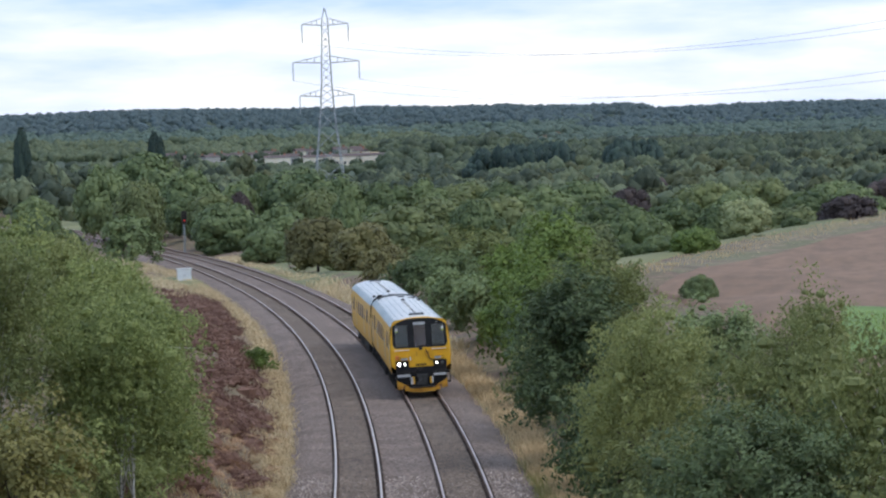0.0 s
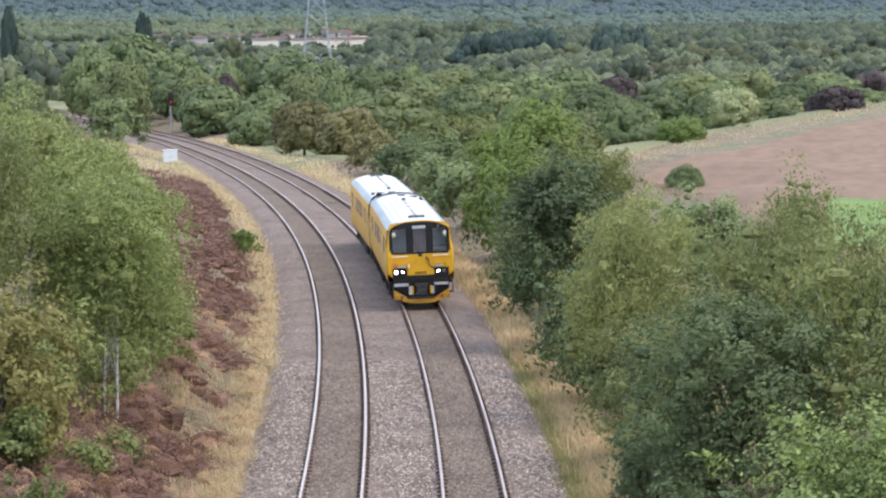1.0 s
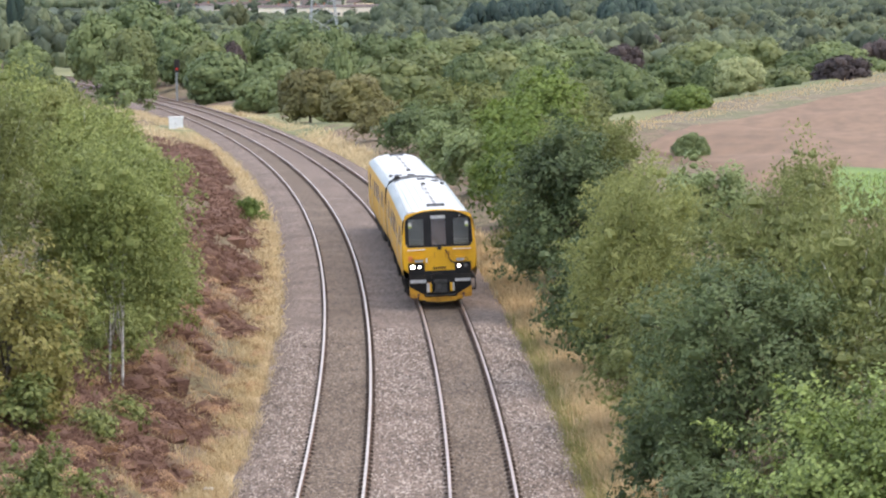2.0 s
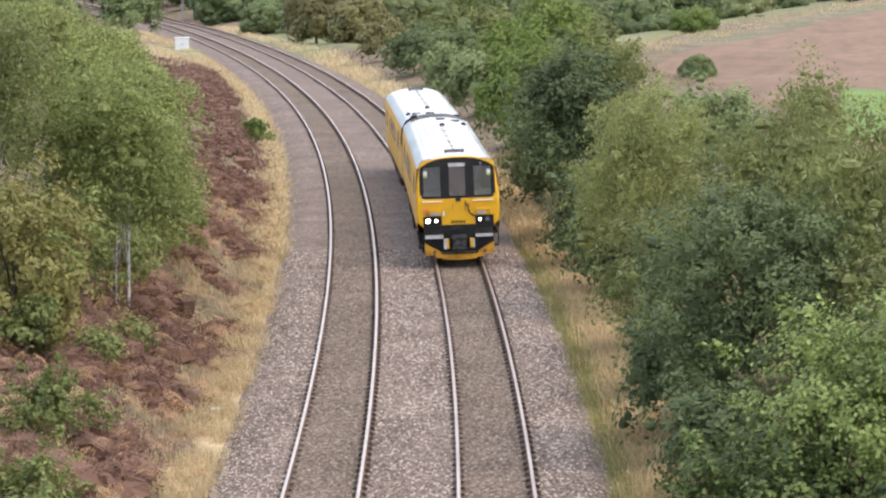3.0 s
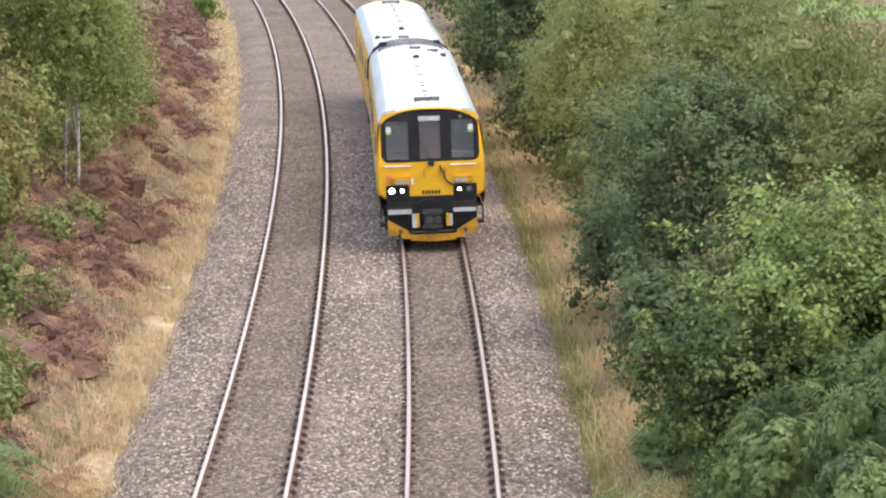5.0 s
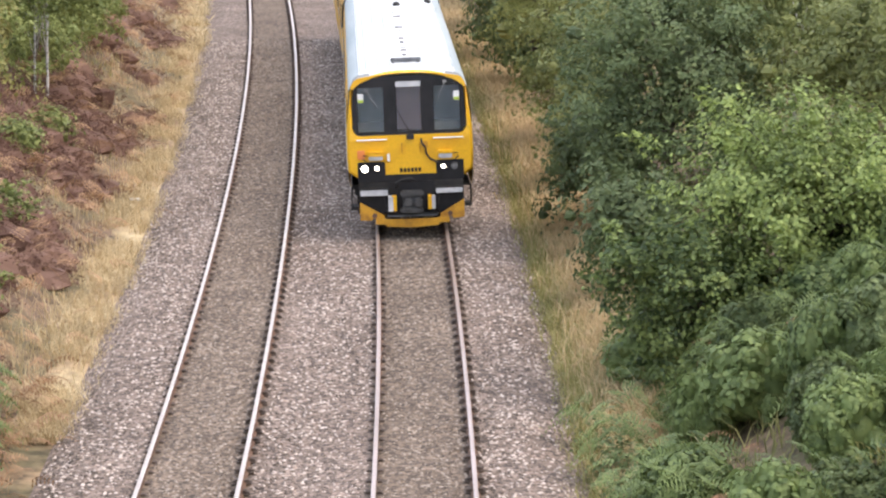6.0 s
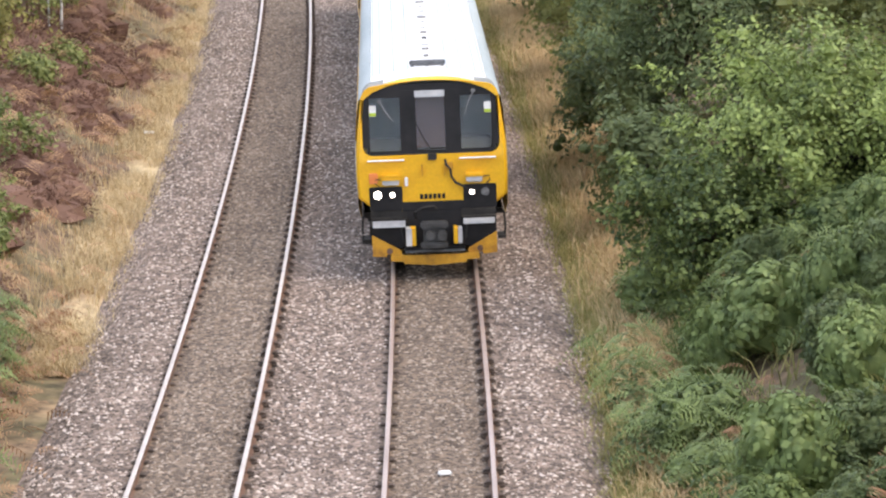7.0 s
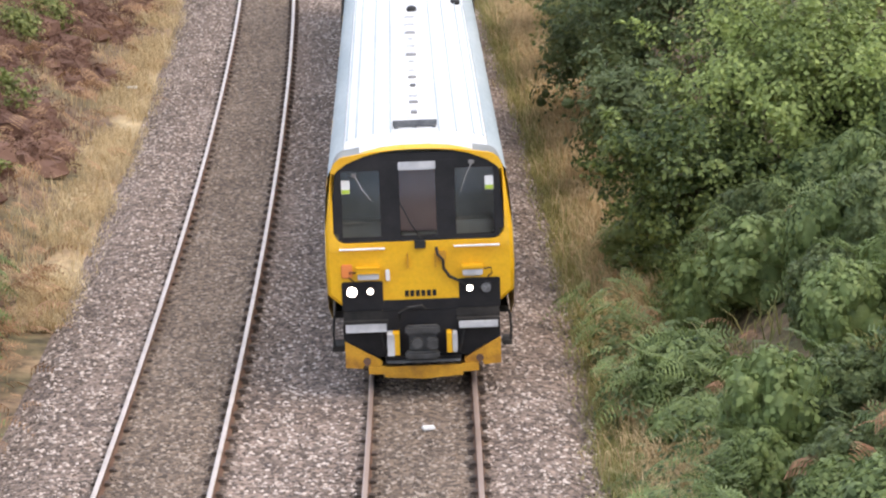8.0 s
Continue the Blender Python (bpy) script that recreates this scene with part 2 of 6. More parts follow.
    "copper": leafy("copper_leaves", (0.05, 0.038, 0.038), (0.115, 0.085, 0.078), 0.2, each=0.3, relief=1.6),
    "pale": leafy("pale_leaves", (0.25, 0.29, 0.13), (0.50, 0.53, 0.28), 0.3),
    "conifer": leafy("conifer_needles", (0.03, 0.055, 0.05), (0.065, 0.105, 0.08), 0.1, 0.8),
    # some haze over the valley and far woods is in this paler, bluer green
    "wood": leafy("mixed_wood_leaves", (0.10, 0.135, 0.083), (0.25, 0.295, 0.17), 0.35, 0.7, patch=0.07, each=0.15, relief=1.2),
    "valley_willow": leafy("valley_willow_leaves", (0.095, 0.128, 0.052), (0.285, 0.325, 0.135), 0.3, each=0.3, relief=1.6),
    "wood_dark": leafy("dark_wood_leaves", (0.058, 0.083, 0.058), (0.145, 0.18, 0.115), 0.35, 0.7, patch=0.1, each=0.15, relief=1.2),
    "wood_olive": leafy("olive_wood_leaves", (0.085, 0.105, 0.052), (0.20, 0.215, 0.11), 0.35, 0.7, patch=0.1, each=0.15, relief=1.2),
    # haze over the far ridge is put into these two base colours
    "ridge": leafy("hazed_ridge_leaves", (0.135, 0.19, 0.20), (0.18, 0.24, 0.245), 0.45, 0.8, patch=0.012, each=0.12, relief=0.5),
    "ridge_light": leafy("hazed_young_wood_leaves", (0.17, 0.24, 0.20), (0.22, 0.29, 0.235), 0.45, 0.8, patch=0.012, each=0.12, relief=0.5),
    "bracken": leafy("bracken_fronds", (0.045, 0.082, 0.026), (0.25, 0.33, 0.12), 0.35, patch=1.1),
    "dead_bracken": leafy("dead_bracken_fronds", (0.22, 0.11, 0.06), (0.48, 0.30, 0.17), 0.2, 0.8),
    "dry_grass": leafy("dry_grass_blades", (0.48, 0.365, 0.205), (0.74, 0.61, 0.39), 0.35, 0.8, patch=0.7),
    "tawny_grass": leafy("tawny_grass_blades", (0.42, 0.30, 0.16), (0.72, 0.55, 0.33), 0.35, 0.8, patch=0.7),
    "green_grass": leafy("green_grass_blades", (0.20, 0.20, 0.07), (0.44, 0.40, 0.17), 0.35, 0.7, patch=0.7),
    "heather": leafy("faded_heather", (0.13, 0.07, 0.053), (0.335, 0.20, 0.15), 0.15, 0.9, patch=0.6, each=0.28),
}


# ---- building helpers ----
def link(name, me, mats, parent=None, label=""):
    for m in mats if isinstance(mats, (list, tuple)) else [mats]:
        me.materials.append(m)
    ob = new(name, me)
    if parent:
        ob.parent = parent
    if label:
        ob["label"] = label
    return ob


def part(name, bm, mats, parent=None, label="", smooth=False):
    me = bpy.data.meshes.new(name)
    bmesh.ops.recalc_face_normals(bm, faces=bm.faces)
    bm.to_mesh(me)
    bm.free()
    if smooth:
        me.shade_smooth()
    return link(name, me, mats, parent, label)


def raw(name, verts, faces, mats, parent=None, label="", smooth=False, index=None):
    """One mesh from arrays: verts (n, 3) and faces (m, k) of one kind."""
    verts, faces = np.asarray(verts, np.float32), np.asarray(faces, np.int32)
    me = bpy.data.meshes.new(name)
    me.vertices.add(len(verts))
    me.vertices.foreach_set("co", verts.ravel())
    k = faces.shape[1]
    me.loops.add(faces.size)
    me.loops.foreach_set("vertex_index", faces.ravel())
    me.polygons.add(len(faces))
    me.polygons.foreach_set("loop_start", np.arange(0, faces.size, k, dtype=np.int32))
    if index is not None:
        me.polygons.foreach_set("material_index", np.asarray(index, np.int32))
    me.polygons.foreach_set("use_smooth", np.full(len(faces), smooth))
    me.update(calc_edges=True)
    me.validate()
    return link(name, me, mats, parent, label)


def box(bm, x0, x1, y0, y1, z0, z1, bevel=0.0, turn=None):
    r = bmesh.ops.create_cube(bm, size=1.0)
    vs = r["verts"]
    for v in vs:
        v.co = Vector(((x0 + x1) / 2 + v.co.x * (x1 - x0), (y0 + y1) / 2 + v.co.y * (y1 - y0), (z0 + z1) / 2 + v.co.z * (z1 - z0)))
        if turn:
            v.co = turn @ v.co
    if bevel:
        es = list({e for v in vs for e in v.link_edges})
        bmesh.ops.bevel(bm, geom=es, offset=bevel, segments=2, affect="EDGES")


def tube(bm, points, radius, sides=8, taper=None):
    """A round bar along points."""
    rings = []
    pts = [Vector(p) for p in points]
    for i, p in enumerate(pts):
        d = (pts[min(i + 1, len(pts) - 1)] - pts[max(i - 1, 0)]).normalized()
        q = d.to_track_quat("Z", "Y")
        r = radius if taper is None else radius + (taper - radius) * i / (len(pts) - 1)
        rings.append([bm.verts.new(p + q @ Vector((r * math.cos(2 * math.pi * k / sides), r * math.sin(2 * math.pi * k / sides), 0))) for k in range(sides)])
    for a, b in zip(rings, rings[1:]):
        for k in range(sides):
            bm.faces.new((a[k], a[(k + 1) % sides], b[(k + 1) % sides], b[k]))
    bm.faces.new(rings[0][::-1])
    bm.faces.new(rings[-1])


def disc(bm, x, y, z, r, depth, sides=20):
    """A short drum whose axis is y, its face at y."""
    m = pose(x, y + depth / 2, z, 90)
    bmesh.ops.create_cone(bm, cap_ends=True, segments=sides, radius1=r, radius2=r, depth=depth, matrix=m)


# ---- the plan of the line: the near-hand track's centre line, its heading and level ----
HEAD = (0.18288, 0.07673, 0.00068, 0.00048, -0.00752, 0.00233)
_s = np.arange(-80.0, 700.0, 0.5)
_u = (np.clip(_s, 0, 320) - 100) / 100
_th = sum(k * _u ** i for i, k in enumerate(HEAD)) + radians(0.035) * np.clip(_s - 320, 0, 200) + radians(0.06) * np.clip(_s, -80, 0)
_x, _y = np.cumsum(-np.sin(_th)) * 0.5, np.cumsum(np.cos(_th)) * 0.5
_k0 = int(np.argmin(np.abs(_s)))
_x, _y = _x - _x[_k0] - 6.208, _y - _y[_k0] + 20.0
GAP = 3.494          # between the centre lines
HALF = 0.7525        # half of the gauge, to the middle of the rail head


def level(y):
    """The level of the line, which falls away slowly."""
    return -0.208 * (np.clip(y - 50, 0, 330) / 100) ** 2


def at(l, d, track_shift=GAP / 2):
    """The place l metres along and d metres to the right of the middle between the tracks: x, y, heading."""
    x, y, th = np.interp(l, _s, _x), np.interp(l, _s, _y), np.interp(l, _s, _th)
    return x + (d + track_shift) * np.cos(th), y + (d + track_shift) * np.sin(th), th


def smooth_step(a, b, v):
    t = np.clip((v - a) / (b - a), 0, 1)
    return t * t * (3 - 2 * t)


_rng = np.random.default_rng(5)
_waves = [(_rng.uniform(0, 6.28), _rng.uniform(0, 6.28), w) for w in (2.1, 3.7, 6.3, 11.0, 19.0, 37.0)]


def ripple(x, y):
    return sum(np.sin(x / w * 2.2 + a) * np.sin(y / w * 1.9 + b) * w * 0.012 for a, b, w in _waves)


def across(x, y):
    """How far a place lies to the right of the middle of the line."""
    th = np.interp(y, _y, _th)
    return (x - np.interp(y, _y, _x)) * np.cos(th) - GAP / 2


def ground_z(x, y):
    x, y = np.asarray(x, float), np.asarray(y, float)
    d = across(x, y)
    z = level(y) * (1 - smooth_step(12, 30, d)) - 0.5
    bank_left = 2.6 * smooth_step(-4.6, -12, d) * (1 - smooth_step(150, 250, y))
    bank_right = 2.8 * smooth_step(4.4, 13, d) * (1 - smooth_step(52, 95, y))
    z = z + bank_left + bank_right + 0.5 * smooth_step(5.5, 8, np.abs(d))
    far = np.hypot(x, y)
    bearing = np.degrees(np.arctan2(-x, np.maximum(y, 1)))
    # the valley beyond the fields
    beyond = -(x + 21.5) * 0.988 + (y - 240) * 0.158
    z = z - 8.0 * smooth_step(0, 40, beyond) * smooth_step(9, 24, d) * smooth_step(225, 300, y)
    right = smooth_step(9.5, 5.0, bearing)
    z = z + right * 5.0 * smooth_step(800, 1350, far) - (1 - right) * (2.0 * smooth_step(700, 1200, far) - 5.0 * smooth_step(1380, 1480, far))
    z = z + (19.0 + 9 * (1 - right)) * smooth_step(1650, 2750, far) + 3.0 * smooth_step(1900, 2600, far) * np.sin(bearing * 0.55 + 1)
    z = z + np.interp(bearing, [-0.1, 4.0, 6.7, 8.05, 10.9, 16.1], [3.2, 4.7, 7.0, 3.2, -0.8, 4.0]) * smooth_step(1650, 2750, far)
    z = z + ripple(x, y) * smooth_step(4.5, 7.0, np.abs(d)) * (1 - 0.6 * smooth_step(20, 60, np.abs(d)))
    return z


def structure(ob, label, category):
    return tagged(ob, label, category, kind="structure")


# ---- ground: one sheet to the horizon ----
def build_ground():
    ds = np.unique(np.concatenate([np.arange(-16, 16.1, 0.8), np.arange(-60, 60.1, 4), np.arange(-300, 301, 20), np.arange(-3000, 3001, 150)]))
    ys = np.unique(np.concatenate([np.arange(-60, 160, 1.6), np.arange(160, 420, 3.0), np.arange(420, 1000, 12.0), np.arange(1000, 4600, 60.0), [-400, -200, -100]]))
    X = np.interp(ys, _y, _x)[:, None] + GAP / 2 + ds[None, :] / np.cos(np.interp(ys, _y, _th))[:, None]
    Y = np.repeat(ys[:, None], len(ds), 1)
    Z = ground_z(X, Y)
    n, m = X.shape
    i = np.arange(n * m).reshape(n, m)
    faces = np.stack([i[:-1, :-1], i[:-1, 1:], i[1:, 1:], i[1:, :-1]], -1).reshape(-1, 4)
    ob = raw("ground", np.stack([X, Y, Z], -1).reshape(-1, 3), faces, M["ground"], smooth=True)
    structure(ob, "rough dry railway land of brown earth and thin grass", "ground")


def patch(name, corners, mat, label, lift=0.12, n=40):
    """A field laid over the ground between four corners."""
    a, b, c, d = [np.array(p, float) for p in corners]
    u = np.linspace(0, 1, n)
    U, V = np.meshgrid(u, u)
    P = (1 - U)[..., None] * (1 - V)[..., None] * a + U[..., None] * (1 - V)[..., None] * b + U[..., None] * V[..., None] * c + (1 - U)[..., None] * V[..., None] * d
    i = np.arange(n * n).reshape(n, n)
    faces = np.stack([i[:-1, :-1], i[:-1, 1:], i[1:, 1:], i[1:, :-1]], -1).reshape(-1, 4)
    Z = ground_z(P[..., 0], P[..., 1]) + lift
    Z[0], Z[-1], Z[:, 0], Z[:, -1] = Z[0] - 0.7, Z[-1] - 0.7, Z[:, 0] - 0.7, Z[:, -1] - 0.7
    ob = raw(name, np.dstack([P, Z]).reshape(-1, 3), faces, mat, smooth=True)
    structure(ob, label, "field")


def polar(bearing, far):
    return (-far * math.sin(radians(bearing)), far * math.cos(radians(bearing)))


def build_ballast():
    ls = np.arange(-60, 560, 1.0)
    prof = [(-4.35, -0.52, 0), (-3.75, -0.25, 0), (-3.3, -0.17, 0), (-2.62, -0.16, 1), (-0.9, -0.16, 1), (-0.55, -0.19, 0), (0.55, -0.19, 0), (0.9, -0.16, 1), (2.62, -0.16, 1), (3.3, -0.17, 0), (3.75, -0.25, 0), (4.35, -0.52, 0)]
    D = np.array([p[0] for p in prof])
    x, y, th = at(ls[:, None], D[None, :])
    wob = 0.012 * np.sin(ls * 0.31)[:, None] * np.sin(D * 2.0)[None, :]
    Z = np.array([p[1] for p in prof])[None, :] + level(y) + wob
    n, m = x.shape
    i = np.arange(n * m).reshape(n, m)
    faces = np.stack([i[:-1, :-1], i[:-1, 1:], i[1:, 1:], i[1:, :-1]], -1).reshape(-1, 4)
    idx = np.tile(np.array([1 if prof[k][2] and prof[k + 1][2] else 0 for k in range(m - 1)]), n - 1)
    ob = raw("ballast", np.stack([x, y, Z], -1).reshape(-1, 3), faces, [M["ballast"], M["ballast_brown"]], smooth=True, index=idx)
    structure(ob, "pinkish-grey crushed stone track bed, browner between the rails", "track bed")
    # loose stones on the bed where the line passes nearest
    rng = np.random.default_rng(11)
    for name, mat, count, inside, label in (("loose_stones", M["stone"], 34000, False, "loose grey ballast stones on the shoulders"), ("brown_stones", M["stone_brown"], 20000, True, "loose brownish ballast stones between the rails")):
        l = 10 + 75 * rng.random(count * 3) ** 1.5
        d = rng.uniform(-4.2, 4.2, count * 3)
        a = np.abs(d)
        near_rail = np.minimum(np.abs(a - GAP / 2 - HALF), np.abs(a - GAP / 2 + HALF)) < 0.1
        ok = ((a > 0.93) & (a < 2.6)) if inside else ((a < 0.97) | (a > 2.55))
        l, d = l[ok & ~near_rail][:count], d[ok & ~near_rail][:count]
        x, y, _ = at(l, d)
        z = np.interp(d, D, [p[1] for p in prof]) + level(y)
        n = len(l)
        ang = rng.uniform(0, 6.28, (n, 1)) + np.array([0.0, 1.4, 3.0, 4.7]) + rng.normal(0, 0.25, (n, 4))
        wide = rng.uniform(0.02, 0.048, (n, 1)) * rng.uniform(0.75, 1.25, (n, 4))
        V = np.empty((n, 5, 3))
        V[:, :4] = np.stack([np.cos(ang) * wide, np.sin(ang) * wide, rng.uniform(-0.008, 0.004, (n, 4))], -1)
        V[:, 4] = np.stack([rng.normal(0, 0.009, n), rng.normal(0, 0.009, n), rng.uniform(0.010, 0.030, n)], -1)
        V += np.stack([x, y, z + 0.004], -1)[:, None]
        F = (np.arange(n) * 5)[:, None, None] + np.array([(0, 1, 4), (1, 2, 4), (2, 3, 4), (3, 0, 4)])[None]
        tagged(raw(name, V.reshape(-1, 3), F.reshape(-1, 3), mat), label, "stones", kind="stuff")


def build_verge(name, l0, l1, inner, outer, mat, label):
    """A strip of matted grass beside the ballast with an uneven outer edge."""
    ls = np.arange(l0, l1, 0.4)
    reach = 0.55 + 0.22 * np.sin(ls * 0.47) + 0.16 * np.sin(ls * 1.3 + 1) + 0.1 * np.sin(ls * 2.9) + 0.1 * np.sin(ls * 0.13 + 2)
    u = np.linspace(0, 1, 7)
    x, y, _ = at(ls[:, None], inner + (outer - inner) * u[None] * reach[:, None])
    z = ground_z(x, y) + 0.05 * np.sin(math.pi * u)[None] + 0.012
    z[:, -1] -= 0.08
    n, m = x.shape
    i = np.arange(n * m).reshape(n, m)
    faces = np.stack([i[:-1, :-1], i[:-1, 1:], i[1:, 1:], i[1:, :-1]], -1).reshape(-1, 4)
    if outer < inner:
        faces = faces[:, ::-1]
    structure(raw(name, np.stack([x, y, z], -1).reshape(-1, 3), faces, mat, smooth=True), label, "verge")


def build_track(name, centre, label, head="rail_top"):
    """One track: two rails on chairs. The outer rail of the curve is a little higher."""
    track = tagged(new(name), label, "railway track")
    track.location = (*at(0, centre)[:2], 0)
    track["kind"] = "structure"
    o = Vector(track.location)
    ls = np.concatenate([np.arange(-60, 140, 2.0), np.arange(140, 560, 4.0)])
    foot = [(-0.07, -0.159), (0.07, -0.159), (0.07, -0.148), (0.012, -0.13), (0.012, -0.045), (0.036, -0.035), (0.036, -0.007), (0.022, 0.0), (-0.022, 0.0), (-0.036, -0.007), (-0.036, -0.035), (-0.012, -0.045), (-0.012, -0.13), (-0.07, -0.148)]
    for side in (-1, 1):
        P = np.array(foot)
        x, y, _ = at(ls[:, None], centre + side * HALF + P[None, :, 0])
        Z = P[None, :, 1] + level(y) + side * 0.018
        n, m = x.shape
        i = np.arange(n * m).reshape(n, m)
        j = np.roll(i, -1, 1)
        faces = np.stack([i[:-1], j[:-1], j[1:], i[1:]], -1).reshape(-1, 4)
        idx = np.tile(np.array([1 if k in (6, 7, 8) else 0 for k in range(m)]), n - 1)
        raw("rail", np.stack([x, y, Z], -1).reshape(-1, 3) - np.array(o), faces, [M["rail_side"], M[head]], track, "rusty steel rail with a worn bright head", index=idx)
    return track


def chair_mesh():
    bm = bmesh.new()
    box(bm, -0.15, 0.15, -0.09, 0.09, -0.165, -0.148)
    for s in (-1, 1):
        box(bm, s * 0.05, s * 0.112, -0.06, 0.06, -0.15, -0.1)
        box(bm, s * 0.105, s * 0.138, -0.03, 0.03, -0.15, -0.122)
    me = bpy.data.meshes.new("rail_chair")
    bmesh.ops.recalc_face_normals(bm, faces=bm.faces)
    bm.to_mesh(me)
    bm.free()
    me.materials.append(M["chair"])
    return me


def build_chairs(track, centre, me):
    o = Vector(track.location)
    verts = np.array([v.co for v in me.vertices])
    faces = np.array([p.vertices for p in me.polygons])
    far_v, far_f, n = [], [], 0
    for l in np.arange(4.0, 200.0, 0.65):
        for side in (-1, 1):
            x, y, th = at(l, centre + side * HALF)
            z = float(level(y)) + side * 0.018
            if 12 < l < 12 + 74 * 0.65 * 2 - 0.1 and l < 108:
                ob = new("rail_chair", me)
                ob.parent = track
                ob.location, ob.rotation_euler = (x - o.x, y - o.y, z), (0, 0, th)
            else:
                c, s = math.cos(th), math.sin(th)
                v = verts @ np.array([[c, s, 0], [-s, c, 0], [0, 0, 1]]) + (x - o.x, y - o.y, z)
                far_v.append(v)
                far_f.append(faces + n)
                n += len(v)
    ob = raw("far_rail_chair", np.concatenate(far_v), np.concatenate(far_f), M["chair"], track)
    ob["kind"] = "stuff"


# ---- the two-car inspection train ----
PROFILE = [(1.30, 0.98), (1.35, 1.15), (1.37, 1.7), (1.36, 2.3), (1.33, 2.8), (1.29, 3.08), (1.22, 3.2), (1.06, 3.31), (0.8, 3.41), (0.5, 3.475), (0.2, 3.5)]
LONG = 19.74


def ring(bm, y, scale=1.0, drop=0.0, pts=PROFILE):
    full = [(-x, z) for x, z in pts] + [(x, z) for x, z in reversed(pts)]
    return [bm.verts.new((x * scale, y, 2.2 + (z - 2.2) * (1 - (1 - scale) * 0.7) - drop)) for x, z in full]


def strip(bm, rings, closed=False):
    for a, b in zip(rings, rings[1:]):
        for k in range(len(a) - (0 if closed else 1)):
            bm.faces.new((a[k], a[(k + 1) % len(a)], b[(k + 1) % len(a)], b[k]))


def rounded(cx, cz, hw, hh, r, n=10, bow=0.0):
    """A rounded rectangle's outline, counter-clockwise from the right-hand side; bow lifts the middle of its top."""
    pts = []
    for qx, qz, a0 in ((1, 1, 0), (-1, 1, 90), (-1, -1, 180), (1, -1, 270)):
        for k in range(n):
            a = radians(a0 + 90 * k / (n - 1))
            x, z = cx + qx * (hw - r) + r * math.cos(a), cz + qz * (hh - r) + r * math.sin(a)
            pts.append((x, z + (bow * (1 - ((x - cx) / hw) ** 2) if qz > 0 else 0)))
        if a0 in (0, 180):
            m = 8
            x1, z1 = pts[-1]
            x2 = cx - (hw - r) if a0 == 0 else cx + (hw - r)
            for k in range(1, m):
                x = x1 + (x2 - x1) * k / m
                pts.append((x, cz + hh + bow * (1 - ((x - cx) / hw) ** 2) if a0 == 0 else cz - hh))
    return pts


def panel(bm, outline, y0, y1):
    """A plate with the given outline in x and z, from y0 (front) to y1."""
    a = [bm.verts.new((x, y0, z)) for x, z in outline]
    b = [bm.verts.new((x, y1, z)) for x, z in outline]
    bm.faces.new(a)
    bm.faces.new(b[::-1])
    for k in range(len(a)):
        j = (k + 1) % len(a)
        bm.faces.new((a[k], b[k], b[j], a[j]))


def side_plate(bm, s, y0, y1, z0, z1, proud):
    """A plate that follows the curve of the bodyside and stands a little proud of it."""
    zs = np.linspace(z0, z1, 6)
    xs = np.interp(zs, [p[1] for p in PROFILE[:7]], [p[0] for p in PROFILE[:7]])
    out_ = [[bm.verts.new((s * (x + proud), y, z)) for y in (y0, y1)] for x, z in zip(xs, zs)]
    in_ = [[bm.verts.new((s * (x - 0.02), y, z)) for y in (y0, y1)] for x, z in zip(xs, zs)]
    strip(bm, out_)
    for k in (0, 1):
        strip(bm, [[r[k] for r in out_], [r[k] for r in in_]])
    for r, t in ((out_[0], in_[0]), (out_[-1], in_[-1])):
        bm.faces.new((r[0], r[1], t[1], t[0]))


def side_windows(car):
    """Doors and windows down both sides, flush in the panels."""
    for s in (-1, 1):
        for y0, y1, z0, z1, kind in ((0.75, 1.35, 1.05, 2.95, "door"), (5.2, 6.5, 1.05, 2.95, "door"), (13.2, 14.5, 1.05, 2.95, "door"), (17.9, 18.6, 1.05, 2.95, "door"),
                                     (2.2, 3.5, 2.05, 2.75, "window"), (7.2, 8.6, 2.05, 2.75, "window"), (9.2, 10.6, 2.05, 2.75, "window"), (11.2, 12.6, 2.05, 2.75, "window"), (15.2, 16.6, 2.05, 2.75, "window")):
            bm = bmesh.new()
            if kind == "door":
                side_plate(bm, s, y0, y1, z0, z1 - 0.1, 0.008)
                d = part("side_door", bm, M["yellow_side"], car, "yellow side door")
                bm = bmesh.new()
                side_plate(bm, s, (y0 + y1) / 2 - 0.2, (y0 + y1) / 2 + 0.2, 2.05, 2.7, 0.012)
                part("window", bm, M["dark_glass"], d, "dark door window")
                bm = bmesh.new()
                side_plate(bm, s, y0 - 0.06, y0 - 0.02, 1.3, 2.3, 0.02)
                part("handrail", bm, M["grey"], d)
            else:
                side_plate(bm, s, y0, y1, z0, z1, 0.006)
                part("window", bm, M["dark_glass"], car, "dark tinted side window")


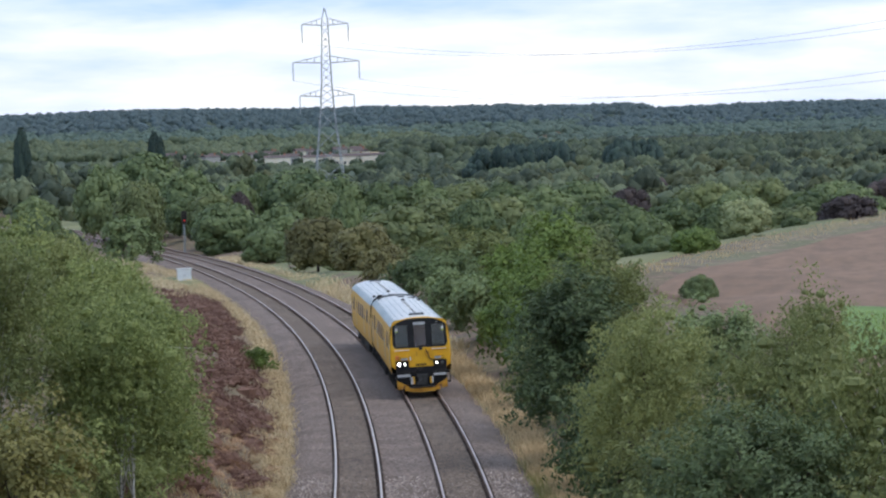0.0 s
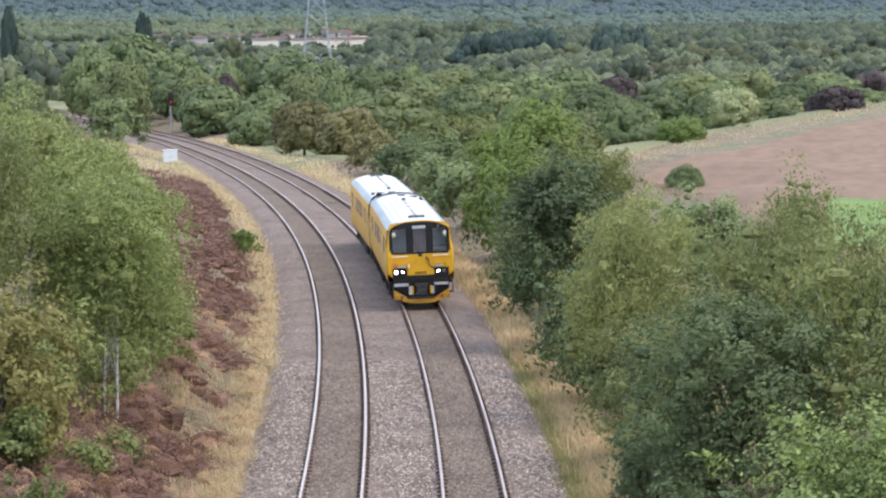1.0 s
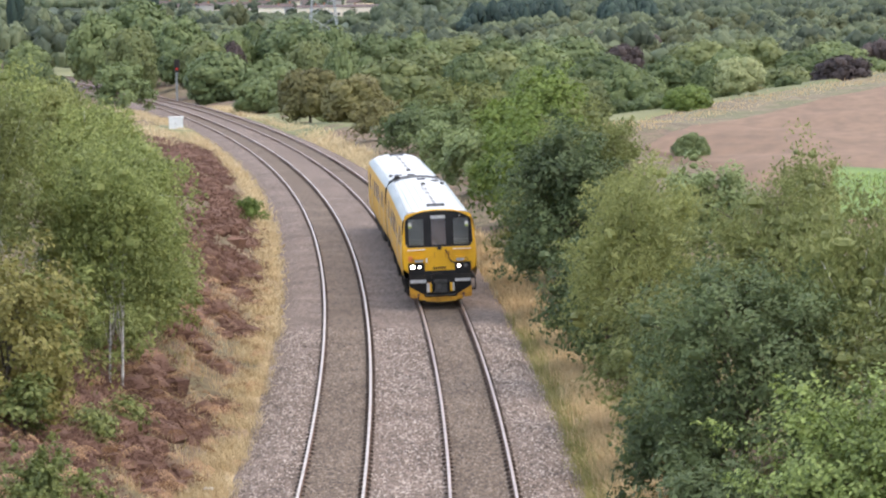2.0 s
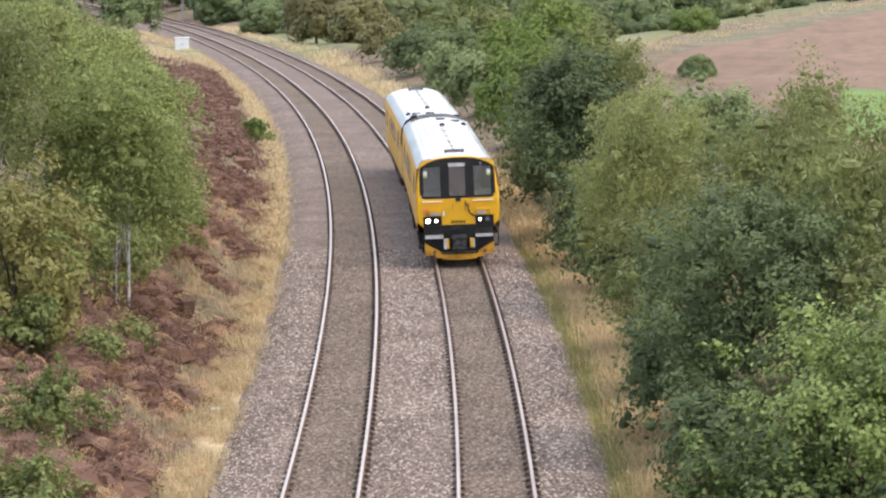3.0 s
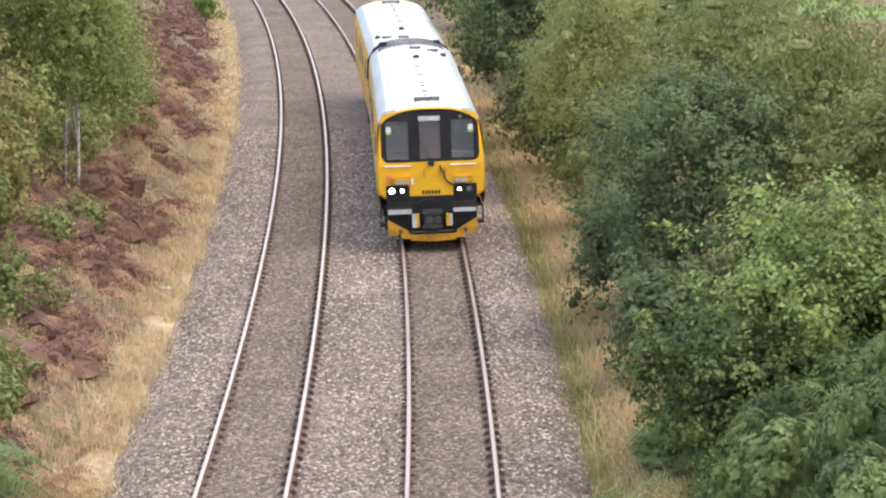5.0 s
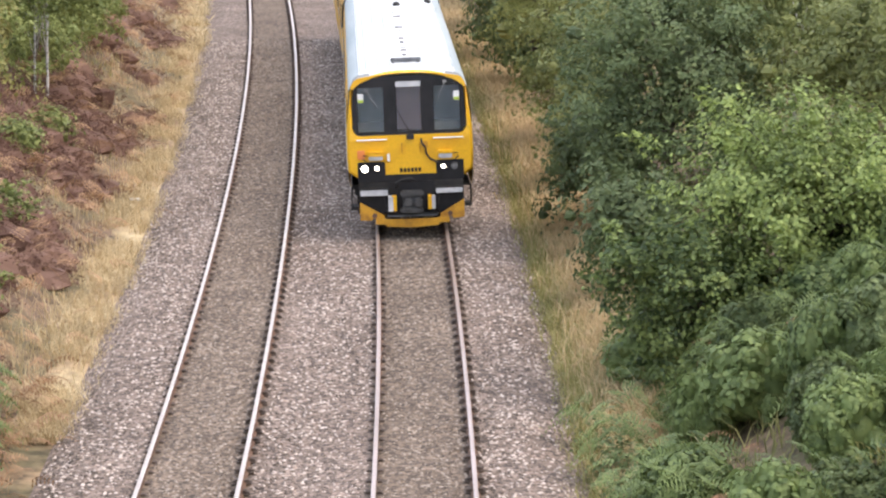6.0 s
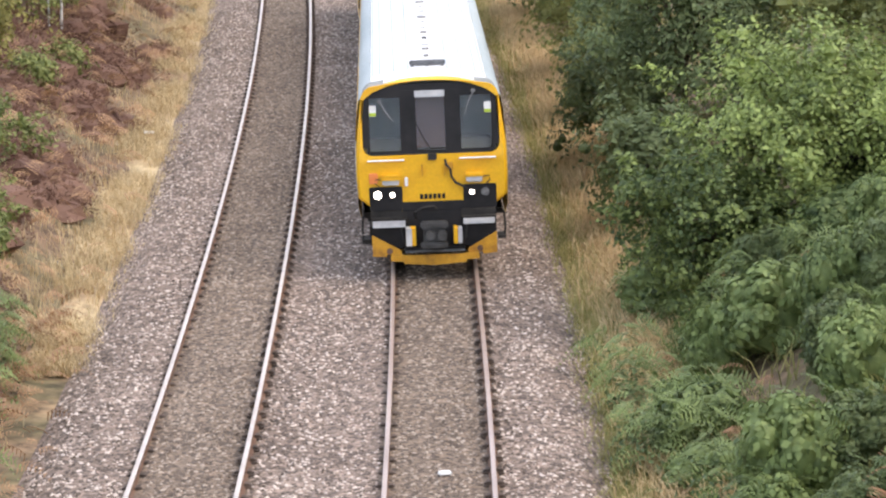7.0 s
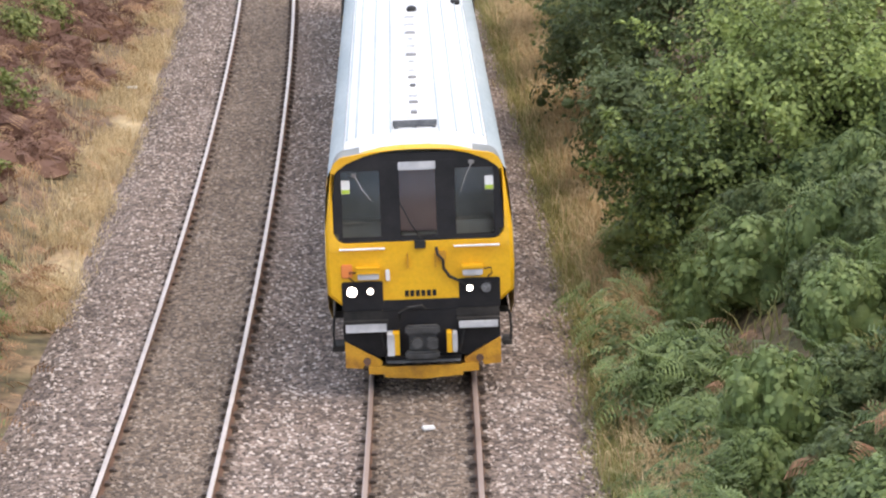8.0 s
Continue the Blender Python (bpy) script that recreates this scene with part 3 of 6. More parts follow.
def bogie(car, yc):
    bm = bmesh.new()
    for s in (-1, 1):
        box(bm, s * 0.95, s * 1.08, yc - 1.75, yc + 1.75, 0.42, 0.66, 0.03)
        for dy in (-1.3, 1.3):
            box(bm, s * 0.93, s * 1.15, yc + dy - 0.17, yc + dy + 0.17, 0.26, 0.56, 0.03)
        box(bm, s * 0.9, s * 1.18, yc - 0.4, yc + 0.4, 0.5, 0.92, 0.04)
    box(bm, -1.0, 1.0, yc - 0.3, yc + 0.3, 0.45, 0.75, 0.03)
    part("bogie_frame", bm, M["dark"], car, "sooty steel bogie frame")
    made = []
    for dy in (-1.3, 1.3):
        bm = bmesh.new()
        for s in (-1, 1):
            m = Matrix.Translation((s * 0.72, 0, 0)) @ pose(0, 0, 0, 0, 90)
            bmesh.ops.create_cone(bm, cap_ends=True, segments=28, radius1=0.42, radius2=0.42, depth=0.13, matrix=m)
            m = Matrix.Translation((s * 0.66, 0, 0)) @ pose(0, 0, 0, 0, 90)
            bmesh.ops.create_cone(bm, cap_ends=True, segments=28, radius1=0.445, radius2=0.445, depth=0.03, matrix=m)
            for k in range(3):
                a = 2.094 * k
                box(bm, s * 0.77, s * 0.80, math.cos(a) * 0.22 - 0.05, math.cos(a) * 0.22 + 0.05, math.sin(a) * 0.22 - 0.05, math.sin(a) * 0.22 + 0.05)
        tube(bm, [(-0.9, 0, 0), (0.9, 0, 0)], 0.07, 10)
        w = part("wheelset", bm, M["dark"], car, "steel wheels on their axle")
        w.location = (0, yc + dy, 0.42)
        made.append(w)
    return made


def roof_kit(car):
    """Conduit, boxes, domes, ribs and straps on the roof."""
    def crown(x):
        xs = [p[0] for p in reversed(PROFILE)]
        return float(np.interp(abs(x), xs, [p[1] for p in reversed(PROFILE)])) + 0.0
    bm = bmesh.new()
    box(bm, -0.33, 0.33, 1.7, 1.78, 3.51, 3.6, 0.01)
    for x in (-0.28, 0.0, 0.28):
        box(bm, x - 0.03, x + 0.03, 1.66, 1.84, 3.47, 3.53, 0.005)
    part("aerial_bar", bm, M["fitting"], car, "dark roof aerial bar")
    bm = bmesh.new()
    box(bm, -0.22, 0.26, 1.86, 1.98, 3.49, 3.54, 0.01)
    part("aerial_plate", bm, M["grey"], car)
    bm = bmesh.new()
    box(bm, -0.095, 0.095, 2.5, 13.5, 3.497, 3.525, 0.006)
    part("roof_conduit", bm, M["white"], car, "white cable conduit")
    rng = random.Random(4)
    y = 2.7
    while y < 13.2:
        w = rng.choice((0.05, 0.07, 0.09))
        bm = bmesh.new()
        box(bm, -w, w, y, y + rng.choice((0.12, 0.2, 0.28)), 3.52, 3.565, 0.008)
        part("roof_box", bm, rng.choice((M["steel"], M["grey"], M["fitting"])), car, "small box on the conduit")
        y += rng.uniform(0.55, 1.1)
    for x, y in ((0.05, 14.2), (0.9, 15.9)):
        bm = bmesh.new()
        bmesh.ops.create_uvsphere(bm, u_segments=14, v_segments=8, radius=0.10, matrix=pose(x, y, crown(x) + 0.03) @ Matrix.Diagonal((1, 1.1, 0.75, 1)))
        part("roof_dome", bm, M["rubber"], car, "black aerial dome", smooth=True)
    for x in (-1.02, -0.88, -0.62, -0.36, 0.36, 0.62, 0.88, 1.02):
        bm = bmesh.new()
        box(bm, x - 0.012, x + 0.012, 1.2 + 0.5 * abs(x), LONG - 0.4, crown(x) - 0.01, crown(x) + 0.012)
        part("roof_rib", bm, M["cantrail"], car)
    # thin dark hoops and their ties over the end of the roof
    for y in (LONG - 0.2, LONG - 0.62, LONG - 0.82, LONG - 1.25):
        bm = bmesh.new()
        tube(bm, [(x, y, crown(x) + 0.05) for x in np.linspace(-1.0, 1.0, 15)], 0.016, 6)
        for x in (-0.98, -0.5, 0.0, 0.5, 0.98):
            box(bm, x - 0.014, x + 0.014, y - 0.014, y + 0.014, crown(x) - 0.02, crown(x) + 0.05)
        part("roof_hoop", bm, M["fitting"], car, "thin dark hoop over the roof end")
    for x in (-1.0, -0.72, 0.72, 1.0):
        bm = bmesh.new()
        tube(bm, [(x, LONG - 1.3, crown(x) + 0.05), (x, LONG - 0.15, crown(x) + 0.05)], 0.012, 6)
        part("hoop_tie", bm, M["fitting"], car)
    for x, y in ((0.1, LONG - 2.3), (0.62, LONG - 2.9)):
        bm = bmesh.new()
        box(bm, x - 0.17, x + 0.17, y - 0.06, y + 0.06, crown(x) - 0.01, crown(x) + 0.07, 0.012)
        part("roof_box", bm, M["fitting"], car, "small dark box on the roof")
    bm = bmesh.new()
    tube(bm, [(-1.36, LONG - 0.12, 2.4), (-1.33, LONG - 0.12, 3.0), (-1.15, LONG - 0.15, 3.32), (-0.85, LONG - 0.2, 3.52)], 0.045, 8)
    box(bm, -0.98, -0.72, LONG - 0.35, LONG - 0.02, 3.42, 3.56, 0.03)
    part("exhaust_pipe", bm, M["dark"], car, "sooty exhaust pipe")


def cab_front(car):
    """The cab end with its window, lamps, step plates, coupler and snow plough."""
    outline = rounded(0, 2.728, 1.24, 0.607, 0.18, bow=0.125)
    # face: from the body's edge to the window's edge
    bm = bmesh.new()
    n = len(outline)
    full = [(-x, z) for x, z in PROFILE] + [(x, z) for x, z in reversed(PROFILE)]
    full = full + [(1.30 - 2.6 * k / 12, 0.98) for k in range(1, 12)]
    ang = lambda p: math.atan2((p[1] - 2.6) / 1.2, p[0])
    fa = sorted((ang(p), p) for p in full)
    A = np.array([a for a, _ in fa]); FX = np.array([p[0] for _, p in fa]); FZ = np.array([p[1] for _, p in fa])
    loop = []
    for p in outline:
        a = ang(p)
        loop.append((float(np.interp(a, A, FX, period=2 * math.pi)), float(np.interp(a, A, FZ, period=2 * math.pi))))
    rake = lambda z: 0.10 * max(0.0, z - 2.0)
    r_out = [bm.verts.new((x, 0.16 + rake(z), z)) for x, z in loop]
    r_mid = [bm.verts.new((x * 0.985, 0.05 + rake(z), z - 0.02 * (z > 3))) for x, z in loop]
    r_in = [bm.verts.new((x * 0.955, 0.0 + rake(z), 2.3 + (z - 2.3) * 0.965)) for x, z in loop]
    r_win = [bm.verts.new((x, 0.0 + rake(z), z)) for x, z in outline]
    r_back = [bm.verts.new((x * 0.99, 0.07 + rake(z), z)) for x, z in outline]
    strip(bm, [r_out, r_mid, r_in, r_win, r_back], True)
    front = part("cab_front", bm, M["yellow"], car, "bright yellow cab front", smooth=False)
    for p in front.data.polygons:
        p.use_smooth = abs(p.normal.y) < 0.9
    # dark window surround, cab lining and panes
    bm = bmesh.new()
    a = [bm.verts.new((x, 0.055 + rake(z), z)) for x, z in rounded(0, 2.728, 1.238, 0.605, 0.18, bow=0.125)]
    b = [bm.verts.new((x * 0.985, 0.75, z)) for x, z in outline]
    strip(bm, [a, b], True)
    bm.faces.new(b[::-1])
    part("cab_lining", bm, M["interior"], car, "dark cab interior")
    for name, cx, hw, label in (("left", -0.82, 0.28, "large dark cab window"), ("middle", 0.0, 0.265, "gangway door window"), ("right", 0.82, 0.28, "large dark cab window")):
        ol = rounded(cx, 2.68, hw, 0.48, 0.08)
        bm = bmesh.new()
        lo = [bm.verts.new((x, 0.028 + rake(z), z)) for x, z in ol]
        bm.faces.new(lo)
        part("window_pane", bm, M["glass"], car, label).visible_shadow = False
    bm = bmesh.new()
    for x0, x1, z0, z1 in ((-1.235, -1.16, 2.27, 3.2), (-1.16, -1.1, 2.16, 3.28), (-0.545, -0.26, 2.16, 3.28), (0.26, 0.545, 2.16, 3.28), (1.1, 1.16, 2.16, 3.28), (1.16, 1.235, 2.27, 3.2)):
        ver = [bm.verts.new((x, 0.03 + rake(z), z)) for x, z in ((x0, z0), (x1, z0), (x1, z1), (x0, z1))]
        bm.faces.new(ver)
    for z0, z1 in ((2.137, 2.205), (3.16, 3.40)):
        for k in range(12):
            xa, xb = -1.12 + 2.24 * k / 12, -1.12 + 2.24 * (k + 1) / 12
            zt = lambda x: min(z1, 3.33 + 0.125 * (1 - (x / 1.17) ** 2)) if z1 > 3 else z1
            ver = [bm.verts.new((x, 0.033 + rake(z), z)) for x, z in ((xa, z0), (xb, z0), (xb, zt(xb)), (xa, zt(xa)))]
            bm.faces.new(ver)
    r = bmesh.ops.extrude_face_region(bm, geom=bm.faces[:])
    for v in r["geom"]:
        if isinstance(v, bmesh.types.BMVert):
            v.co.y += 0.025
    part("window_frame", bm, M["black"], car, "black window frame")
    bm = bmesh.new()
    box(bm, -0.29, 0.29, 0.5, 0.56, 2.15, 3.12, 0.02)
    part("gangway_door", bm, M["door_inside"], car, "grey-brown inner door behind the glass")
    for s in (-1, 1):
        bm = bmesh.new()
        box(bm, s * 0.5, s * 1.08, 0.3, 0.7, 2.14, 2.36, 0.03)
        part("cab_desk", bm, M["interior"], car)
    # destination box, stickers, wiper, handrails
    bm = bmesh.new()
    box(bm, -0.27, 0.27, 0.11, 0.14, 3.155, 3.275, 0.008)
    part("destination_box", bm, M["grey"], car, "blank light destination box")
    for s in (-1, 1):
        bm = bmesh.new()
        box(bm, s * 1.035 - 0.062, s * 1.035 + 0.062, 0.085, 0.092, 2.84, 3.04)
        st = part("sticker", bm, M["white"], car, "white and green warning sticker")
        bm = bmesh.new()
        box(bm, s * 1.035 - 0.058, s * 1.035 + 0.058, 0.078, 0.083, 2.845, 2.905)
        part("green_band", bm, M["green"], st)
        bm = bmesh.new()
        box(bm, s * 1.035 - 0.03, s * 1.035 + 0.03, 0.086, 0.0895, 2.93, 3.01)
        part("dark_mark", bm, M["black"], st)
        bm = bmesh.new()
        tube(bm, [(s * 0.5, -0.035, 2.045), (s * 1.16, -0.035, 2.045)], 0.017, 8)
        for x in (0.52, 1.14):
            tube(bm, [(s * x, 0.01, 2.045), (s * x, -0.035, 2.045)], 0.012, 6)
        part("handrail", bm, M["white"], car, "white front handrail")
        bm = bmesh.new()
        box(bm, s * 0.61, s * 0.90, -0.10, 0.0, 1.62, 1.705, 0.008)
        box(bm, s * 0.64, s * 0.87, -0.05, 0.0, 1.595, 1.622, 0.004)
        part("marker_light", bm, M["grey"], car, "rectangular grey light unit")
        bm = bmesh.new()
        box(bm, s * 0.595, s * 0.915, -0.12, 0.0, 1.708, 1.775, 0.012)
        part("light_hood", bm, M["yellow"], car)
        bm = bmesh.new()
        panel(bm, rounded(s * 0.85, 1.345, 0.30, 0.215, 0.03, 4), -0.012, 0.02)
        lp = part("lamp_panel", bm, M["black"], car, "black headlamp panel")
        for x, r, lit in ((1.0, 0.072, s < 0), (0.735, 0.048, True)):
            if s > 0:
                x = 0.705 if r < 0.06 else 0.945
            bm = bmesh.new()
            disc(bm, s * x, -0.05, 1.42, r + 0.018, 0.05)
            part("lamp_rim", bm, M["black"], lp)
            bm = bmesh.new()
            disc(bm, s * x, -0.056, 1.42, r, 0.02, 20 if r > 0.06 else 6)
            part("lamp", bm, M["lamp_on"] if lit else M["lamp_off"], lp, "lit white lamp" if lit else "unlit headlamp")
        bm = bmesh.new()
        box(bm, s * 0.53, s * 1.1, -0.20, 0.1, 0.86, 0.96, 0.01)
        part("step_plate", bm, M["grey"], car, "grey footstep")
        bm = bmesh.new()
        box(bm, s * 0.50, s * 1.13, -0.17, 0.12, 0.965, 1.0, 0.01)
        box(bm, s * 0.50, s * 1.13, -0.05, 0.1, 1.0, 1.12, 0.01)
        part("step_bracket", bm, M["dark"], car)
        bm = bmesh.new()
        box(bm, s * 0.425, s * 0.50, -0.32, -0.1, 0.53, 0.82, 0.015)
        part("jumper_box", bm, M["grey"], car, "white and yellow jumper box")
        bm = bmesh.new()
        box(bm, s * 0.345, s * 0.423, -0.315, -0.1, 0.53, 0.83, 0.008)
        part("yellow_edge", bm, M["yellow"], car)
        bm = bmesh.new()
        tube(bm, [(s * 1.28, 0.25, 1.0), (s * 1.30, 0.22, 0.75), (s * 1.29, 0.22, 0.55)], 0.022, 6)
        box(bm, s * 1.16, s * 1.31, 0.15, 0.55, 0.5, 0.56, 0.01)
        part("cab_step", bm, M["dark"], car, "black cab footstep")
        # outer wing of the plough
        bm = bmesh.new()
        pl = [(s * 1.13, 0.70), (s * 0.60, 0.40), (s * 0.60, 0.28), (s * 0.76, 0.28), (s * 0.78, 0.33), (s * 0.86, 0.34), (s * 0.88, 0.29), (s * 1.13, 0.31)]
        panel(bm, pl if s > 0 else pl[::-1], -0.13, -0.10)
        part("plough_wing", bm, M["yellow_dirty"], car, "dirty yellow snow plough wing")
    bm = bmesh.new()
    pl = [(-0.55, 0.32), (0.55, 0.32), (0.55, 0.335), (0.80, 0.33), (0.80, 0.22), (0.57, 0.21), (0.57, 0.165), (0.0, 0.125), (-0.57, 0.165), (-0.57, 0.21), (-0.80, 0.22), (-0.80, 0.33), (-0.55, 0.335)]
    panel(bm, pl, -0.19, -0.15)
    part("plough_blade", bm, M["yellow_dirty"], car, "dirty yellow snow plough blade")
    bm = bmesh.new()
    box(bm, -0.55, 0.55, -0.16, 0.2, 0.39, 0.46, 0.01)
    box(bm, -1.13, 1.13, -0.02, 0.6, 0.42, 1.13, 0.02)
    box(bm, -0.56, 0.56, -0.015, 0.3, 1.1, 1.27, 0.015)
    part("buffer_beam", bm, M["black"], car, "black buffer beam and lower front")
    bm = bmesh.new()
    box(bm, -0.20, 0.20, -0.36, -0.05, 0.50, 0.90, 0.04)
    box(bm, -0.25, 0.25, -0.42, -0.30, 0.83, 0.97, 0.03)
    box(bm, -0.26, 0.24, -0.45, -0.33, 0.48, 0.60, 0.03)
    box(bm, 0.05, 0.22, -0.5, -0.34, 0.62, 0.80, 0.03)
    disc(bm, -0.08, -0.47, 0.72, 0.08, 0.12, 14)
    part("coupler", bm, M["coupler"], car, "dark automatic coupler")
    bm = bmesh.new()
    tube(bm, [(-0.33, -0.02, 0.98), (-0.33, -0.1, 1.1), (-0.2, -0.14, 1.18), (0.0, -0.12, 1.2), (0.06, -0.1, 1.14)], 0.022, 7)
    part("air_hose", bm, M["rubber"], car, "black hose over the coupler")
    # cable, horn grille, marks on the yellow panel
    bm = bmesh.new()
    tube(bm, [(0.24, -0.02, 2.04), (0.26, -0.04, 1.93), (0.33, -0.04, 1.86), (0.34, -0.03, 1.72), (0.42, -0.03, 1.60), (0.58, -0.03, 1.52), (0.64, -0.02, 1.46)], 0.022, 7)
    part("cable", bm, M["rubber"], car, "loose black cable")
    bm = bmesh.new()
    box(bm, 0.26, 0.38, -0.05, 0.0, 1.83, 1.98, 0.015)
    part("cable_box", bm, M["yellow_dirty"], car)
    for x in (-0.18, 0.22):
        bm = bmesh.new()
        box(bm, x - 0.012, x + 0.012, -0.05, 0.0, 1.74, 1.95, 0.005)
        part("lamp_bracket", bm, M["yellow_dirty"], car)
    bm = bmesh.new()
    box(bm, -0.505, -0.445, -0.03, 0.0, 1.56, 1.73, 0.01)
    part("white_tag", bm, M["white"], car)
    bm = bmesh.new()
    box(bm, -1.245 + 0.1, -1.245 + 0.26, -0.03, 0.02, 1.62, 1.82, 0.015)
    part("indicator_light", bm, M["orange"], car, "orange light")
    for x0, z0, x1, z1, base in ((0.05, 2.12, -0.27, 2.72, True), (-0.68, 2.74, -0.9, 3.1, False), (0.62, 2.82, 0.8, 3.24, False)):
        bm = bmesh.new()
        tube(bm, [(x0, rake(z0) - 0.01, z0), ((x0 + x1) / 2 - 0.02, rake((z0 + z1) / 2) - 0.012, (z0 + z1) / 2), (x1, rake(z1) - 0.01, z1)], 0.011, 6)
        if base:
            box(bm, -0.07, 0.09, -0.05, 0.04, 2.03, 2.14, 0.01)
        else:
            box(bm, x1 - 0.05, x1 + 0.03, rake(z1) - 0.02, rake(z1) + 0.03, z1 - 0.02, z1 + 0.03, 0.006)
        part("wiper", bm, M["rubber"] if base else M["steel"], car, "black windscreen wiper" if base else "grey windscreen wiper")
    bm = bmesh.new()
    box(bm, -0.54, 0.54, -0.21, -0.16, 0.37, 0.405, 0.008)
    part("plough_stay", bm, M["fitting"], car, "grey bar above the plough")
    for s in (-1, 1):
        bm = bmesh.new()
        tube(bm, [(s * 0.58, -0.03, 0.98), (s * 0.6, -0.12, 0.8), (s * 0.56, -0.14, 0.62), (s * 0.52, -0.1, 0.5)], 0.02, 6)
        part("brake_pipe", bm, M["rubber"], car)
        bm = bmesh.new()
        tube(bm, [(s * 0.92, -0.04, 1.7), (s * 1.02, -0.03, 1.71), (s * 1.04, -0.02, 1.63), (s * 0.97, -0.015, 1.57)], 0.011, 6)
        part("lamp_lead", bm, M["rubber"], car)
        bm = bmesh.new()
        disc(bm, s * 0.82, -0.165, 0.4, 0.055, 0.05, 12)
        part("plough_bolt", bm, M["rail_side"], car, "rusty fixing on the plough")
    # the unit's number, as plain bars
    for k in range(6):
        bm = bmesh.new()
        box(bm, -0.235 + 0.08 * k, -0.235 + 0.08 * k + 0.055, -0.006, 0.004, 1.315, 1.405)
        part("number_bar", bm, M["black"], car)


def railcar(label, cab):
    car = tagged(new("railcar"), label, "train", "cars of the inspection train")
    ys = [0.16 if cab else 0.0, 0.6, 3.0, 8.0, 14.0, LONG - 0.1, LONG]
    side_pts, roof_pts = PROFILE[:6], PROFILE[5:]
    rake = lambda z: 0.10 * max(0.0, z - 2.0)
    for s in (-1, 1):
        bm = bmesh.new()
        rings = []
        for k, y in enumerate(ys):
            rings.append([bm.verts.new((s * x, y + (rake(z) if k == 0 and cab else 0), z)) for x, z in side_pts])
        strip(bm, rings)
        part("side_wall", bm, M["yellow_side"], car, "yellow bodyside", smooth=True)
        bm = bmesh.new()
        rings = [[bm.verts.new((s * (x + 0.004), y + (rake(z) if k == 0 and cab else 0), z + 0.002)) for x, z in PROFILE[5:8]] for k, y in enumerate(ys)]
        strip(bm, rings)
        part("cantrail", bm, M["cantrail"], car, "grey-blue edge of the roof", smooth=True)
    bm = bmesh.new()
    full = [(-x, z) for x, z in PROFILE[7:]] + [(x, z) for x, z in reversed(PROFILE[7:])]
    rings = [[bm.verts.new((x, y + (rake(z) if k == 0 and cab else 0), z)) for x, z in full] for k, y in enumerate(ys)]
    strip(bm, rings)
    part("roof", bm, M["roof"], car, "white roof with fine ribs", smooth=True)
    # ends and underframe
    for y in ([LONG] if cab else [0.0, LONG]):
        bm = bmesh.new()
        bm.faces.new(ring(bm, y))
        part("end_wall", bm, M["dark"], car)
    bm = bmesh.new()
    box(bm, -0.55, 0.55, LONG, LONG + 0.16, 1.0, 3.2, 0.03)
    part("gangway", bm, M["rubber"], car, "black gangway bellows")
    bm = bmesh.new()
    box(bm, -1.28, 1.28, 0.62 if cab else 0.02, LONG - 0.02, 0.88, 0.985)
    part("underframe", bm, M["dark"], car, "dark underframe")
    rng = random.Random(7 if cab else 8)
    y = 4.9
    while y < 14.4:
        w = rng.uniform(0.7, 1.6)
        bm = bmesh.new()
        x0 = rng.choice((0.15, 0.3))
        for s in (-1, 1):
            box(bm, s * x0, s * rng.uniform(1.15, 1.27), y, y + w, rng.uniform(0.32, 0.45), 0.9, 0.03)
        part("equipment_case", bm, M["dark"], car, "grimy underfloor equipment case")
        y += w + rng.uniform(0.1, 0.4)
    side_windows(car)
    roof_kit(car)
    if cab:
        cab_front(car)
    wheels = bogie(car, 2.8) + bogie(car, 2.8 + 14.17)
    return car, wheels


# ---- plants ----
def rotate_to(rng, n, up=0.35):
    """Random unit normals, leaning upwards, with two side axes each."""
    v = rng.normal(size=(n, 3))
    v[:, 2] += up * 2
    v /= np.linalg.norm(v, axis=1, keepdims=True)
    a = np.cross(v, rng.normal(size=(n, 3)))
    a /= np.linalg.norm(a, axis=1, keepdims=True)
    return v, a, np.cross(v, a)


def leaves(rng, centres, size, slim=0.6, up=0.35, hang=0.0, outward=None):
    """A small four-cornered, slightly folded leaf at each centre, facing outward where that is given."""
    n = len(centres)
    v, a, b = rotate_to(rng, n, up)
    if outward is not None:
        v = v * 0.4 + outward
        v /= np.linalg.norm(v, axis=1, keepdims=True) + 1e-9
        a = np.cross(v, rng.normal(size=(n, 3)))
        a /= np.linalg.norm(a, axis=1, keepdims=True) + 1e-9
        b = np.cross(v, a)
    if hang:
        a = a * (1 - hang) + np.array([0, 0, -1.0]) * hang
        a /= np.linalg.norm(a, axis=1, keepdims=True)
        b = np.cross(v, a)
        b /= np.linalg.norm(b, axis=1, keepdims=True) + 1e-9
    s = (size * rng.uniform(0.6, 1.35, n))[:, None]
    P = np.stack([centres - a * s, centres + b * s * slim + v * s * 0.15, centres + a * s, centres - b * s * slim + v * s * 0.15], 1)
    F = np.arange(n * 4).reshape(n, 4)
    return P.reshape(-1, 3), F


